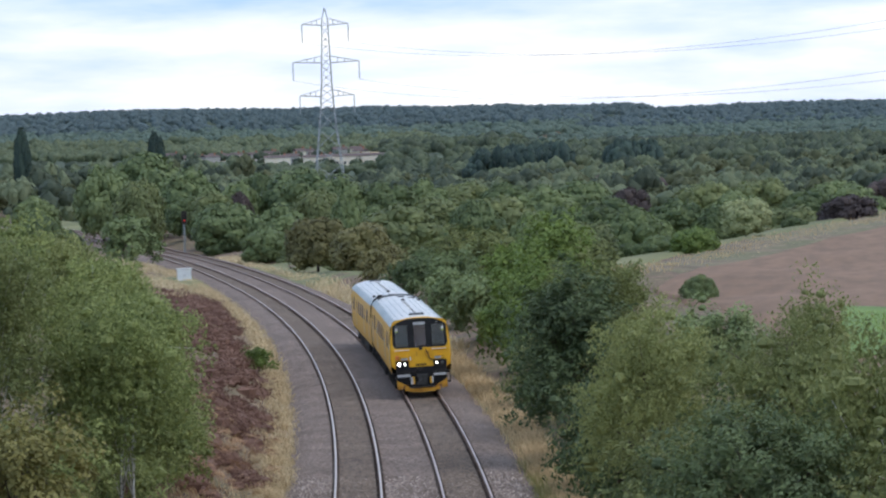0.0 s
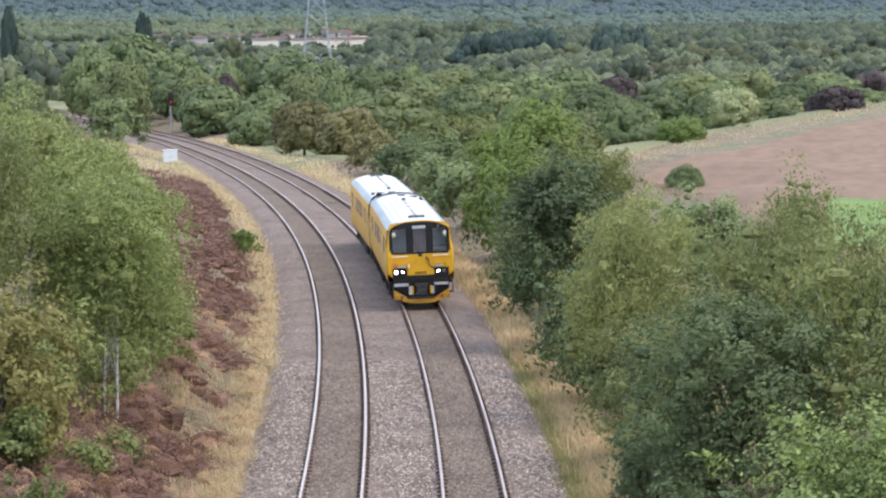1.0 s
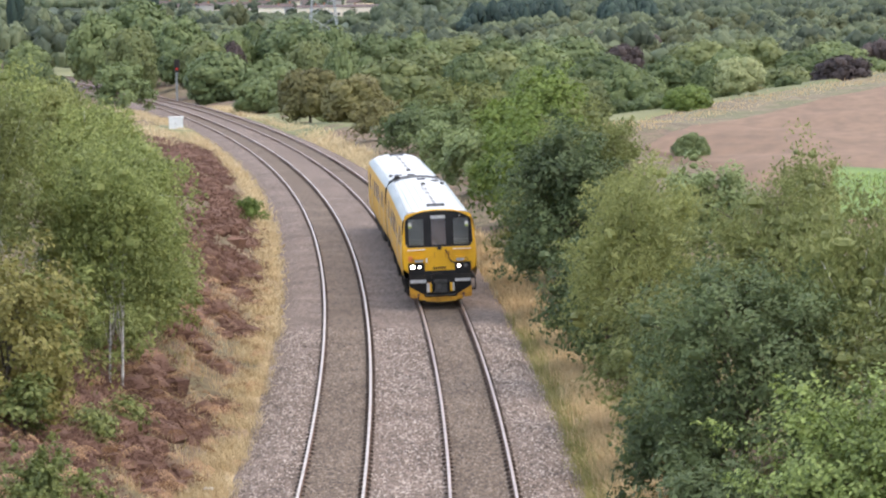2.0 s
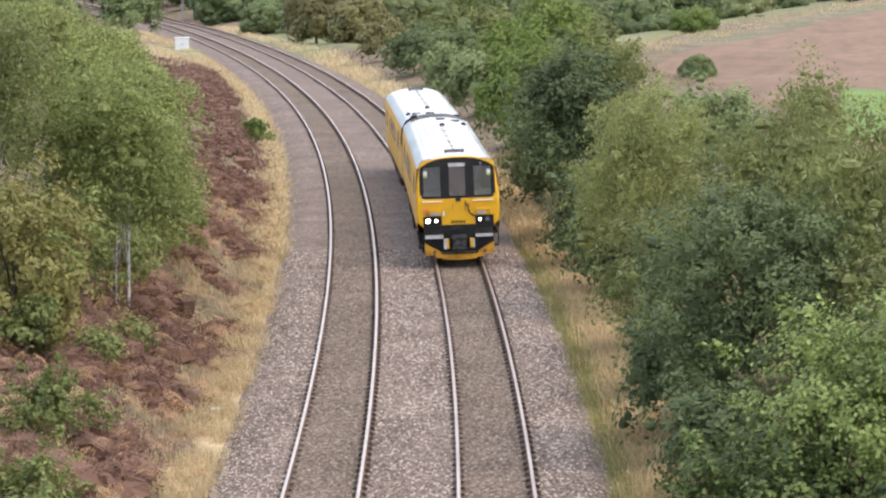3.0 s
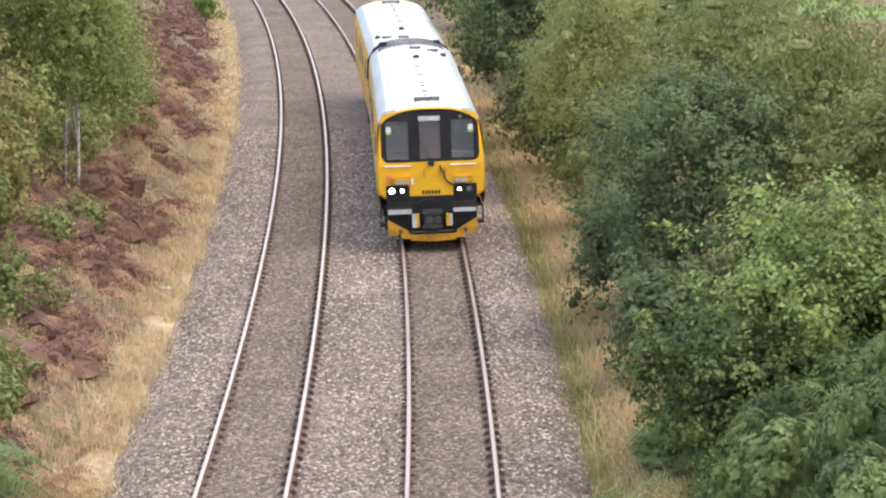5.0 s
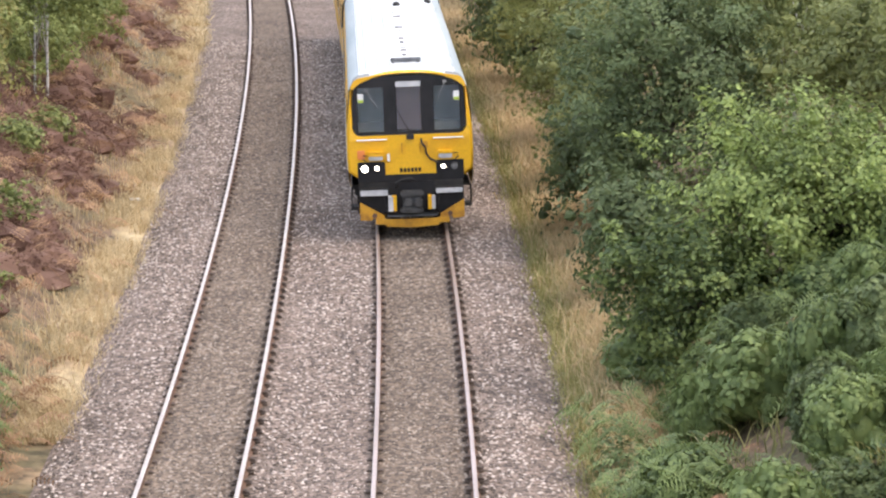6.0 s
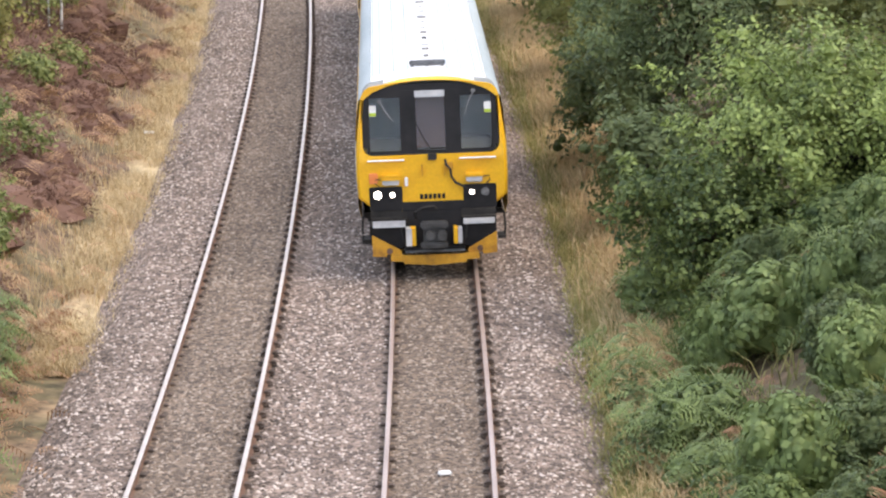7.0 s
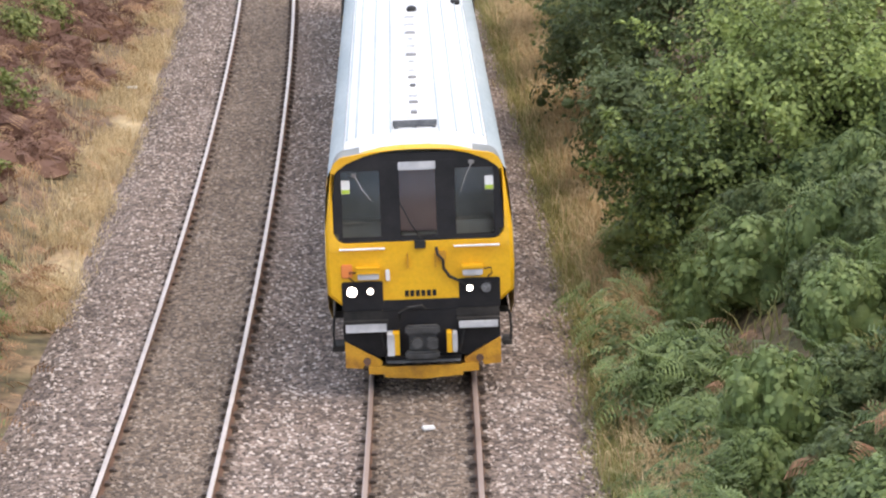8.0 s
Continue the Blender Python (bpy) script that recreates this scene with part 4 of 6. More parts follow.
def lobes(rng, C, R, lat=5, lon=8):
    """Uneven rounded boughs, open below: one at each centre C with the half sizes R."""
    n = len(C)
    th = np.linspace(0.1, 2.5, lat)[:, None]
    ph = np.linspace(0, 2 * math.pi, lon, endpoint=False)[None]
    unit = np.stack([np.sin(th) * np.cos(ph), np.sin(th) * np.sin(ph), np.cos(th) + 0 * ph], -1).reshape(1, -1, 3)
    V = unit * rng.uniform(0.76, 1.17, (n, lat * lon, 1)) * np.asarray(R)[:, None, :] + np.asarray(C)[:, None, :]
    i = np.arange(lat * lon).reshape(lat, lon)
    j = np.roll(i, -1, 1)
    quad = np.stack([i[:-1], i[1:], j[1:], j[:-1]], -1).reshape(-1, 4)
    F = (np.arange(n) * lat * lon)[:, None, None] + quad[None]
    return V.reshape(-1, 3), F.reshape(-1, 4)


def crown_points(rng, count, rx, ry, rz, zc, clumps, clump_r, hollow=0.55, ragged=0.25, drop=0.0):
    """Leaf places: clumps scattered over an uneven crown, dense on their upper outsides."""
    d = rng.normal(size=(clumps, 3))
    d /= np.linalg.norm(d, axis=1, keepdims=True)
    d[:, 2] = np.where(d[:, 2] < -0.55, -d[:, 2], d[:, 2])
    r = rng.uniform(hollow, 1.0, clumps) ** 0.6 * (1 + rng.normal(0, ragged, clumps)).clip(0.55, 1.4)
    C = d * r[:, None] * (rx, ry, rz) + (0, 0, zc)
    k = rng.integers(0, clumps, count)
    o = rng.normal(size=(count, 3))
    o /= np.linalg.norm(o, axis=1, keepdims=True)
    o[:, 2] = np.where(rng.random(count) < 0.55, np.abs(o[:, 2]), o[:, 2])
    cr = clump_r * rng.uniform(0.55, 1.35, clumps)
    o *= (cr[k] * rng.uniform(0.35, 1.0, count) ** 0.5)[:, None]
    o[:, 2] *= 1.1
    P = C[k] + o
    W = o / (np.linalg.norm(o, axis=1, keepdims=True) + 1e-9) * 0.35 + (P - (0, 0, zc)) / (rx, ry, rz) * 0.6 + rng.normal(0, 0.25, (count, 3))
    if drop:
        P[:, 2] -= drop * np.abs(rng.normal(size=count))
    P[:, 2] = np.maximum(P[:, 2], -0.4)
    return P, C, W


def limbs(bm, rng, C, base_r, height, count, lean=0.1):
    """A tapered trunk and limbs that reach to the clumps."""
    top = Vector((rng.normal(0, lean), rng.normal(0, lean), height * 0.72))
    pts = [Vector((0, 0, -0.5)).lerp(top, t) + Vector((rng.normal(0, 0.05 * lean), rng.normal(0, 0.05 * lean), 0)) for t in np.linspace(0, 1, 7)]
    pts[0] = Vector((0, 0, -0.5))
    tube(bm, pts, base_r, 7, base_r * 0.25)
    for c in C[rng.permutation(len(C))[:count]]:
        t = rng.uniform(0.3, 0.95)
        a = Vector((0, 0, -0.5)).lerp(top, t)
        b = Vector(c)
        mid = a.lerp(b, 0.5) + Vector((0, 0, 0.12 * (b - a).length))
        tube(bm, [a, mid, b], base_r * 0.32, 5, base_r * 0.06)


def tree(name, label, kind_name, seed, leaf, bark, height, rx, ry=None, count=9000, size=0.09, clumps=90, clump_r=0.7, low=0.25, stem=0.12, hollow=0.55,
         slim=0.6, up=0.35, hang=0.0, ragged=0.22, drop=0.0, branches=22, group="", boughs=0, sprays=0):
    """A tree or bush: trunk with limbs, and a crown of leaves."""
    rng = np.random.default_rng(seed)
    ry = ry or rx
    if not boughs:
        boughs = clumps // 2
        size, count = (size * 0.93, int(count * 0.7)) if hang else (size * 1.0, int(count * 0.6))
        clumps, clump_r = int(clumps * 1.9), clump_r * 0.8
    zc = height * (1 + low) / 2
    P, C, W = crown_points(rng, count, rx - clump_r * 0.6, ry - clump_r * 0.6, height * (1 - low) / 2 - clump_r * 0.4, zc, clumps, clump_r, hollow, ragged, drop)
    ob = tagged(new(name), label, kind_name, group)
    bm = bmesh.new()
    limbs(bm, rng, C, stem, height, branches)
    part("trunk", bm, bark, ob, smooth=True)
    v, f = leaves(rng, P, size, slim, up, hang, None if hang else W)
    if sprays:
        # leafy shoots that arch out of the crown
        k = rng.integers(0, len(C), sprays)
        out_ = (C[k] - (0, 0, zc)) / (rx, ry, height * 0.5) + rng.normal(0, 0.3, (sprays, 3)) + (0, 0, 0.45)
        out_ /= np.linalg.norm(out_, axis=1, keepdims=True)
        long = clump_r * rng.uniform(0.8, 1.9, sprays)
        t = np.linspace(0.3, 1.0, 15)[None, :, None]
        Q = C[k][:, None] + out_[:, None] * long[:, None, None] * t - np.array([0, 0, 0.3]) * (long[:, None, None] * t * t) + rng.normal(0, size * 0.7, (sprays, 15, 3))
        v3, f3 = leaves(rng, Q.reshape(-1, 3), size * 1.15, slim, 0.9)
        f, v = np.concatenate([f, f3 + len(v)]), np.concatenate([v, v3])
    if boughs:
        k = rng.permutation(len(C))[:boughs]
        r = clump_r * (rng.uniform(0.3, 0.42, (len(k), 1)) if clump_r < 1 else rng.uniform(0.5, 0.75, (len(k), 1))) * (1, 1, 0.8)
        v2, f2 = lobes(rng, C[k], r, 4, 5)
        v, f = np.concatenate([v, v2]), np.concatenate([f, f2 + len(v)])
    raw("crown", v, f, leaf, ob)
    return ob


def stand(ob, x, y, turn=0.0, scale=(1, 1, 1), sink=0.05):
    ob.location = (x, y, float(ground_z(x, y)) - sink)
    ob.rotation_euler = (0, 0, turn)
    ob.scale = scale
    return ob


def stand_at(ob, l, d, turn=0.0, scale=(1, 1, 1)):
    x, y, _ = at(l, d)
    return stand(ob, float(x), float(y), turn, scale)


def again(ob, x, y, turn, scale):
    new_one = copy_thing(ob, pose(x, y, float(ground_z(x, y)) - 0.1, 0, 0, math.degrees(turn)))
    new_one.scale = scale
    return new_one


def blades(name, rng, x, y, height, width, mat, label, lean=0.35, droop=0.25):
    """Grass: one bent blade of two triangles-pairs at each place."""
    n = len(x)
    z = ground_z(x, y)
    h = height * rng.uniform(0.55, 1.3, n)
    a = rng.uniform(0, 2 * math.pi, n)
    w = width * rng.uniform(0.6, 1.3, n)
    dx, dy = np.cos(a), np.sin(a)
    ln = lean * rng.uniform(0.1, 1.4, n) * h
    p0 = np.stack([x - dy * w, y + dx * w, z - 0.03], -1)
    p1 = np.stack([x + dy * w, y - dx * w, z - 0.03], -1)
    q1 = np.stack([x + dx * ln * 0.4 + dy * w * 0.7, y + dy * ln * 0.4 - dx * w * 0.7, z + h * 0.62], -1)
    q0 = np.stack([x + dx * ln * 0.4 - dy * w * 0.7, y + dy * ln * 0.4 + dx * w * 0.7, z + h * 0.62], -1)
    t = np.stack([x + dx * ln, y + dy * ln, z + h * (1 - droop * rng.random(n))], -1)
    V = np.stack([p0, p1, q1, q0, t], 1)
    base = (np.arange(n) * 5)[:, None, None]
    F = (base + np.array([[0, 1, 2], [0, 2, 3], [3, 2, 4]])[None]).reshape(-1, 3)
    return tagged(raw(name, V.reshape(-1, 3), F, mat), label, "grass", kind="stuff")


def strip_places(rng, n, l0, l1, d0, d1, bias=1.0):
    l = l0 + (l1 - l0) * rng.random(n) ** bias
    e = rng.normal(0, 0.25, n)
    d = d0 + (d1 - d0) * rng.random(n) + e
    x, y, _ = at(l, d)
    return x, y


def fern_patch(name, rng, x, y, length, mat, label, pinnae=13, heading=None, lift=None):
    """Bracken: arching fronds, each with pairs of toothed side leaves."""
    n = len(x)
    z = ground_z(x, y) + 0.3 * length * (1 + np.sin(x * 2.3 + 1.1 * y) * np.sin(y * 1.9 - 0.6 * x))
    a = rng.uniform(0, 2 * math.pi, n)
    if heading is not None:
        a, z = heading, ground_z(x, y) + lift
    L = length * rng.uniform(0.7, 1.25, n)
    rise = rng.uniform(0.45, 1.05, n) if heading is None else rng.uniform(-0.1, 0.5, n)
    roll = rng.uniform(-0.8, 0.8, n)
    stalk = rng.uniform(0.3, 1.2, n) * length if heading is None else rng.uniform(-0.1, 0.15, n) * length
    dirs, side = np.stack([np.cos(a), np.sin(a)], -1), np.stack([-np.sin(a), np.cos(a)], -1)
    V, F, base = [], [], 0
    for k in range(pinnae):
        t = (k + 0.5) / pinnae
        along, up = L * t, stalk + L * (rise * t - 0.85 * t * t)
        reach = L * 0.36 * (1 - t) ** 0.8 + 0.03
        for s in (-1, 1):
            root = np.stack([x + dirs[:, 0] * along, y + dirs[:, 1] * along, z + up], -1)
            for m in range(2):
                u0, u1 = m / 2, (m + 1) / 2
                def place(u, w):
                    q = root.copy()
                    q[:, :2] += side * (s * reach * u)[:, None] + dirs * (reach * u * 0.35 + w)[:, None]
                    q[:, 2] += reach * u * (0.05 + s * roll) - reach * u * u * 0.25
                    return q
                wid = L * 0.055 * (1 - 0.7 * u0)
                V += [place(u0, -wid * 0.5), place(u1, -wid * 0.15), place((u0 + u1) / 2 + 0.06, wid), place(u0, wid * 0.25)]
                idx = base + np.arange(n)
                F.append(np.stack([idx, idx + n, idx + 2 * n, idx + 3 * n], -1))
                base += 4 * n
    return tagged(raw(name, np.concatenate(V), np.concatenate(F), mat), label, "bracken", kind="stuff")


def bracken_mounds(rng, count, l0, l1, d0, d1, label):
    """Bracken standing in mounds: a leafy dome with fronds that arch out of it and hang over its sides."""
    l, d = rng.uniform(l0, l1, count), d0 + (d1 - d0) * rng.random(count)
    cx, cy, _ = at(l, d)
    r, h = rng.uniform(0.35, 0.75, count), rng.uniform(0.3, 1.7, count)
    cz = ground_z(cx, cy)
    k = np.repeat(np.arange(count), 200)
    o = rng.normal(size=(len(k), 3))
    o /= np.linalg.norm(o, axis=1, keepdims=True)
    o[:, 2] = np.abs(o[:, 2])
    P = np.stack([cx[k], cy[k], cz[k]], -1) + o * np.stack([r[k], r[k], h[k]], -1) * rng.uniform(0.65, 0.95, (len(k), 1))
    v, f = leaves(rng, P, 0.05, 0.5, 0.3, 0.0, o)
    # a darker green stands in for the shade under the fronds
    tagged(raw("bramble_leaves", v, f, M["oak"]), "lower bracken leaves, a darker green put in for shade", "bramble", kind="stuff")
    k = np.repeat(np.arange(count), 20)
    a = rng.uniform(0, 2 * math.pi, len(k))
    t = rng.random(len(k)) ** 0.6
    x, y = cx[k] + np.cos(a) * r[k] * t * 0.8, cy[k] + np.sin(a) * r[k] * t * 0.8
    lift = h[k] * np.sqrt(1 - 0.75 * t * t) * rng.uniform(0.85, 1.1, len(k))
    fern_patch("bracken", rng, x, y, 0.42, M["bracken"], label, 8, a, lift)


# ---- the place ----
build_ground()
patch("brown_field", [(-16.0, 220.0), (6.0, 105.0), (49.0, 600.0), (-15.2, 233.0)], M["brown_field"], "bare reddish-brown ploughed field on a slope", 0.25)
patch("crop_field", [(-1.9, 150.0), (12.0, 140.0), (12.0, 176.0), (-2.3, 184.0)], M["crop"], "bright green field of low crops", 0.3)
patch("field_margin", [(-21.5, 240.0), (-15.2, 231.0), (49.0, 600.0), (36.0, 600.0)], M["rough_grass"], "dry grassy field margin", 0.2)
patch("valley_meadow", [(-70.0, 262.0), (-22.0, 241.0), (35.0, 600.0), (-40.0, 640.0)], M["meadow"], "rough green meadow falling away behind the field", 0.18)
patch("pasture", [polar(15.6, 500), polar(14.4, 500), polar(14.4, 640), polar(15.8, 640)], M["meadow"], "pale green pasture", 0.4)
patch("river_meadow", [polar(4.5, 430), polar(1.0, 520), polar(0.5, 640), polar(5.5, 520)], M["meadow"], "pale grass of the valley floor", 0.3)
patch("forest_floor", [polar(21, 1050), polar(-5, 1050), polar(-5, 3000), polar(21, 3000)], M["forest_floor"], "dark green undergrowth of the far woods", 0.6, 120)
patch("stubble_field", [polar(9.9, 1500), polar(8.9, 1500), polar(8.9, 1680), polar(9.9, 1680)], M["stubble"], "pale stubble field by the village", 2.5)
patch("upland_clearing", [polar(13.5, 2050), polar(9.8, 2050), polar(9.8, 2200), polar(13.5, 2200)], M["meadow"], "light clearing below the ridge", 1.0)
build_ballast()
build_verge("verge_west", 28, 330, -4.25, -5.5, M["straw_mat"], "matted pale straw grass beside the ballast")
build_verge("verge_east", 8, 330, 4.25, 6.3, M["verge_mat"], "tawny and green turf beside the ballast")
near_track = build_track("track", -GAP / 2, "railway track with rusty rails, bright rail heads and dark chairs")
far_track = build_track("track", GAP / 2, "railway track with rust-brown rails and dark chairs", "rail_top_dull")

front_car, front_wheels = railcar("yellow inspection railcar with white roof and lit cab lamps", True)
rear_car, rear_wheels = railcar("yellow inspection railcar with white roof, trailing the first", False)


# ---- things by the line ----
def relay_cabinet():
    ob = tagged(new("relay_cabinet"), "white metal lineside cabinet on a concrete base", "cabinet")
    bm = bmesh.new()
    box(bm, -0.65, 0.65, -0.4, 0.4, 0.1, 1.3, 0.02)
    part("body", bm, M["cabinet"], ob)
    bm = bmesh.new()
    box(bm, -0.72, 0.72, -0.47, 0.47, 1.3, 1.38, 0.02)
    part("lid", bm, M["white"], ob)
    bm = bmesh.new()
    box(bm, -0.7, 0.7, -0.45, 0.45, -0.5, 0.1, 0.02)
    part("plinth", bm, M["concrete"], ob)
    for s in (-1, 1):
        bm = bmesh.new()
        box(bm, s * 0.32 - 0.3, s * 0.32 + 0.3, -0.415, -0.398, 0.18, 1.25, 0.005)
        d = part("door", bm, M["cabinet"], ob)
        bm = bmesh.new()
        box(bm, s * 0.06, s * 0.1, -0.44, -0.414, 0.65, 0.8, 0.004)
        part("handle", bm, M["steel"], d)
    stand_at(ob, 268, -5.1, at(268, 0)[2])


def signal_post():
    ob = tagged(new("railway_signal"), "grey railway signal post showing a red light", "signal")
    bm = bmesh.new()
    tube(bm, [(0, 0, -0.6), (0, 0, 3.9)], 0.085, 12)
    part("post", bm, M["galvanised"], ob)
    bm = bmesh.new()
    panel(bm, rounded(0, 4.55, 0.36, 0.85, 0.2, 6), -0.2, -0.16)
    box(bm, -0.18, 0.18, -0.16, 0.14, 3.9, 5.2, 0.03)
    head = part("signal_head", bm, M["dark"], ob, "black signal head")
    for k, z in enumerate((4.15, 4.55, 4.95)):
        bm = bmesh.new()
        disc(bm, 0, -0.23, z, 0.1, 0.04)
        part("lens", bm, M["red_glow"] if k == 0 else M["dark"], head, "glowing red lens" if k == 0 else "")
        bm = bmesh.new()
        pts = [(0.14 * math.cos(a), -0.3, z + 0.14 * math.sin(a)) for a in np.linspace(0, math.pi, 9)]
        tube(bm, pts, 0.03, 5)
        part("hood", bm, M["dark"], head)
    for s in (-1, 1):
        bm = bmesh.new()
        tube(bm, [(s * 0.16, 0.25, -0.4), (s * 0.16, 0.12, 3.8)], 0.02, 5)
        part("ladder_rail", bm, M["galvanised"], ob)
    for k in range(12):
        bm = bmesh.new()
        tube(bm, [(-0.16, 0.24 - 0.01 * k, 0.1 + 0.3 * k), (0.16, 0.24 - 0.01 * k, 0.1 + 0.3 * k)], 0.014, 5)
        part("rung", bm, M["galvanised"], ob)
    stand_at(ob, 378, 4.6, at(378, 0)[2])


def pylon():
    """A lattice tower with three pairs of arms."""
    ob = tagged(new("electricity_pylon"), "tall grey steel lattice electricity pylon among trees", "pylon")
    H = 53.0
    half = lambda z: float(np.interp(z, [0, 27, 34, 50, 53], [4.6, 1.75, 1.3, 0.75, 0.12]))
    levels = list(np.linspace(0, 27, 7)) + list(np.linspace(27, 50, 13))[1:] + [H]
    for sx in (-1, 1):
        for sy in (-1, 1):
            bm = bmesh.new()
            tube(bm, [(sx * half(z), sy * half(z), z) for z in levels], 0.11, 5, 0.06)
            part("corner_leg", bm, M["galvanised"], ob)
    for z0, z1 in zip(levels, levels[1:]):
        bm = bmesh.new()
        a, b = half(z0), half(z1)
        for s in (-1, 1):
            tube(bm, [(-a, s * a, z0), (b, s * b, z1)], 0.04, 4)
            tube(bm, [(a, s * a, z0), (-b, s * b, z1)], 0.04, 4)
            tube(bm, [(s * a, -a, z0), (s * b, b, z1)], 0.04, 4)
            tube(bm, [(s * a, a, z0), (s * b, -b, z1)], 0.04, 4)
        part("lattice_brace", bm, M["galvanised"], ob)
    tips = []
    for z, reach in ((49.0, 5.8), (39.6, 8.3), (31.2, 6.8)):
        for s in (-1, 1):
            bm = bmesh.new()
            w = half(z)
            for sy in (-1, 1):
                tube(bm, [(s * w, sy * w, z - 0.3), (s * reach, 0, z)], 0.1, 4)
                tube(bm, [(s * w, sy * w, z + 1.4), (s * reach, 0, z)], 0.07, 4)
                for k in range(1, 4):
                    t = k / 4
                    tube(bm, [(s * (w + (reach - w) * t), sy * w * (1 - t), z - 0.3 * (1 - t)), (s * (w + (reach - w) * t), sy * w * (1 - t), z + 1.4 * (1 - t))], 0.05, 4)
            part("cross_arm", bm, M["galvanised"], ob)
            bm = bmesh.new()
            tube(bm, [(s * reach, 0, z), (s * reach, 0, z - 4.6)], 0.09, 6)
            for k in range(10):
                bmesh.ops.create_cone(bm, cap_ends=True, segments=8, radius1=0.2, radius2=0.2, depth=0.1, matrix=pose(s * reach, 0, z - 0.5 - 0.4 * k))
            part("insulator", bm, M["galvanised"], ob)
            tips.append(Vector((s * reach, 0, z - 4.6)))
    x, y = polar(10.04, 770)
    stand(ob, x, y, radians(-6), sink=1.0)
    ob.rotation_euler.z = radians(14)
    m = pose(x, y, ob.location.z, 0, 0, 14)
    # conductors to the next tower, out of view to the right and nearer
    far_end = Vector((75.0, 474.0, 0.0))
    for p in tips:
        a = m @ p
        b = far_end + (m.to_3x3() @ Vector((p.x, 0, 0))) + Vector((0, 0, a.z + 4.2))
        pts = []
        for t in np.linspace(0, 1, 40):
            q = a.lerp(b, t)
            q.z -= 4 * 10.0 * t * (1 - t)
            pts.append(q - a)
        bm = bmesh.new()
        tube(bm, pts, 0.026, 4)
        w = part("power_line", bm, M["wire"])
        w.location = a
        tagged(w, "thin sagging high-voltage wire hung from the pylon", "power line", "power lines")


def house(width, deep, wall_h, roof_h, wall, x, y, turn):
    ob = tagged(new("house"), "small far house with a pitched tiled roof", "house", "houses of the village")
    bm = bmesh.new()
    box(bm, -width / 2, width / 2, -deep / 2, deep / 2, -2.0, wall_h)
    part("wall", bm, wall, ob)
    bm = bmesh.new()
    e = 0.35
    v = [bm.verts.new(p) for p in ((-width / 2 - e, -deep / 2 - e, wall_h), (width / 2 + e, -deep / 2 - e, wall_h), (width / 2 + e, deep / 2 + e, wall_h), (-width / 2 - e, deep / 2 + e, wall_h), (-width / 2 - e, 0, wall_h + roof_h), (width / 2 + e, 0, wall_h + roof_h))]
    for f in ((0, 1, 5, 4), (2, 3, 4, 5), (0, 4, 3), (1, 2, 5), (0, 3, 2, 1)):
        bm.faces.new([v[k] for k in f])
    r = part("roof", bm, M["tiles"], ob)
    bm = bmesh.new()
    box(bm, width * 0.25, width * 0.25 + 0.7, -0.35, 0.35, wall_h + roof_h * 0.5, wall_h + roof_h + 1.0)
    part("chimney", bm, M["brick"], r)
    for k in range(max(2, int(width // 3))):
        for z in (1.0, 3.6):
            if z + 1.2 > wall_h:
                continue
            bm = bmesh.new()
            xc = -width / 2 + (k + 0.5) * width / max(2, int(width // 3))
            box(bm, xc - 0.6, xc + 0.6, -deep / 2 - 0.05, -deep / 2 + 0.05, z, z + 1.2)
            part("window", bm, M["dark_glass"], ob)
    stand(ob, x, y, turn)


relay_cabinet()
signal_post()
pylon()
_r = random.Random(3)
for k in range(18):
    bearing = 13.0 - 3.7 * (k + _r.random()) / 18
    x, y = polar(bearing, _r.uniform(1440, 1560))
    house(_r.uniform(5, 8), 6, _r.choice((2.6, 3.6, 4.4)), _r.uniform(1.0, 1.5), _r.choice((M["concrete"], M["render"], M["render"], M["render"])), x, y, _r.uniform(-0.5, 0.9))
for bearing, w in ((10.3, 11), (9.62, 16), (9.15, 20), (11.0, 12)):
    x, y = polar(bearing, 1430)
    house(w, 9, 4.6, 1.2, M["render"], x, y, radians(bearing))

# ---- trees and bushes beside the line ----
B = M["bark"]
right_trees = "bushes on the bank"
stand_at(tree("hazel_bush", "light green hazel bush with upright leafy shoots", "bush", 21, M["hazel"], B, 3.0, 2.6, 2.6, 34000, 0.05, 150, 0.5, -0.15, 0.07, 0.35, 0.62, 0.5, 0, 0.4, sprays=420), 31.0, 8.6)
stand_at(tree("hazel_bush", "light green hazel bush with upright leafy shoots", "bush", 22, M["hazel"], B, 2.5, 1.9, 2.0, 20000, 0.05, 90, 0.42, -0.25, 0.06, 0.35, 0.62, 0.5, 0, 0.4, sprays=220), 30.0, 6.5)
stand_at(tree("sallow_tree", "dense dark green sallow tree beside the track", "tree", 23, M["sallow"], B, 4.9, 2.7, 2.9, 38000, 0.06, 140, 0.6, -0.15, 0.12, 0.45, 0.5, 0.4, sprays=260), 44.0, 7.2)
stand_at(tree("sallow_tree", "olive-green willow bush behind the sallow", "tree", 24, M["willow"], B, 2.9, 2.4, 2.4, 18000, 0.068, 110, 0.6, 0.05, 0.12, 0.45, 0.5, 0.4, sprays=260), 40.5, 11.5)
stand_at(tree("sallow_tree", "olive-green bush on the bank", "tree", 25, M["willow"], B, 3.8, 2.2, 2.2, 15000, 0.075, 80, 0.55, 0.05, 0.1, 0.45, 0.5, 0.4, sprays=260), 36.0, 12.2)
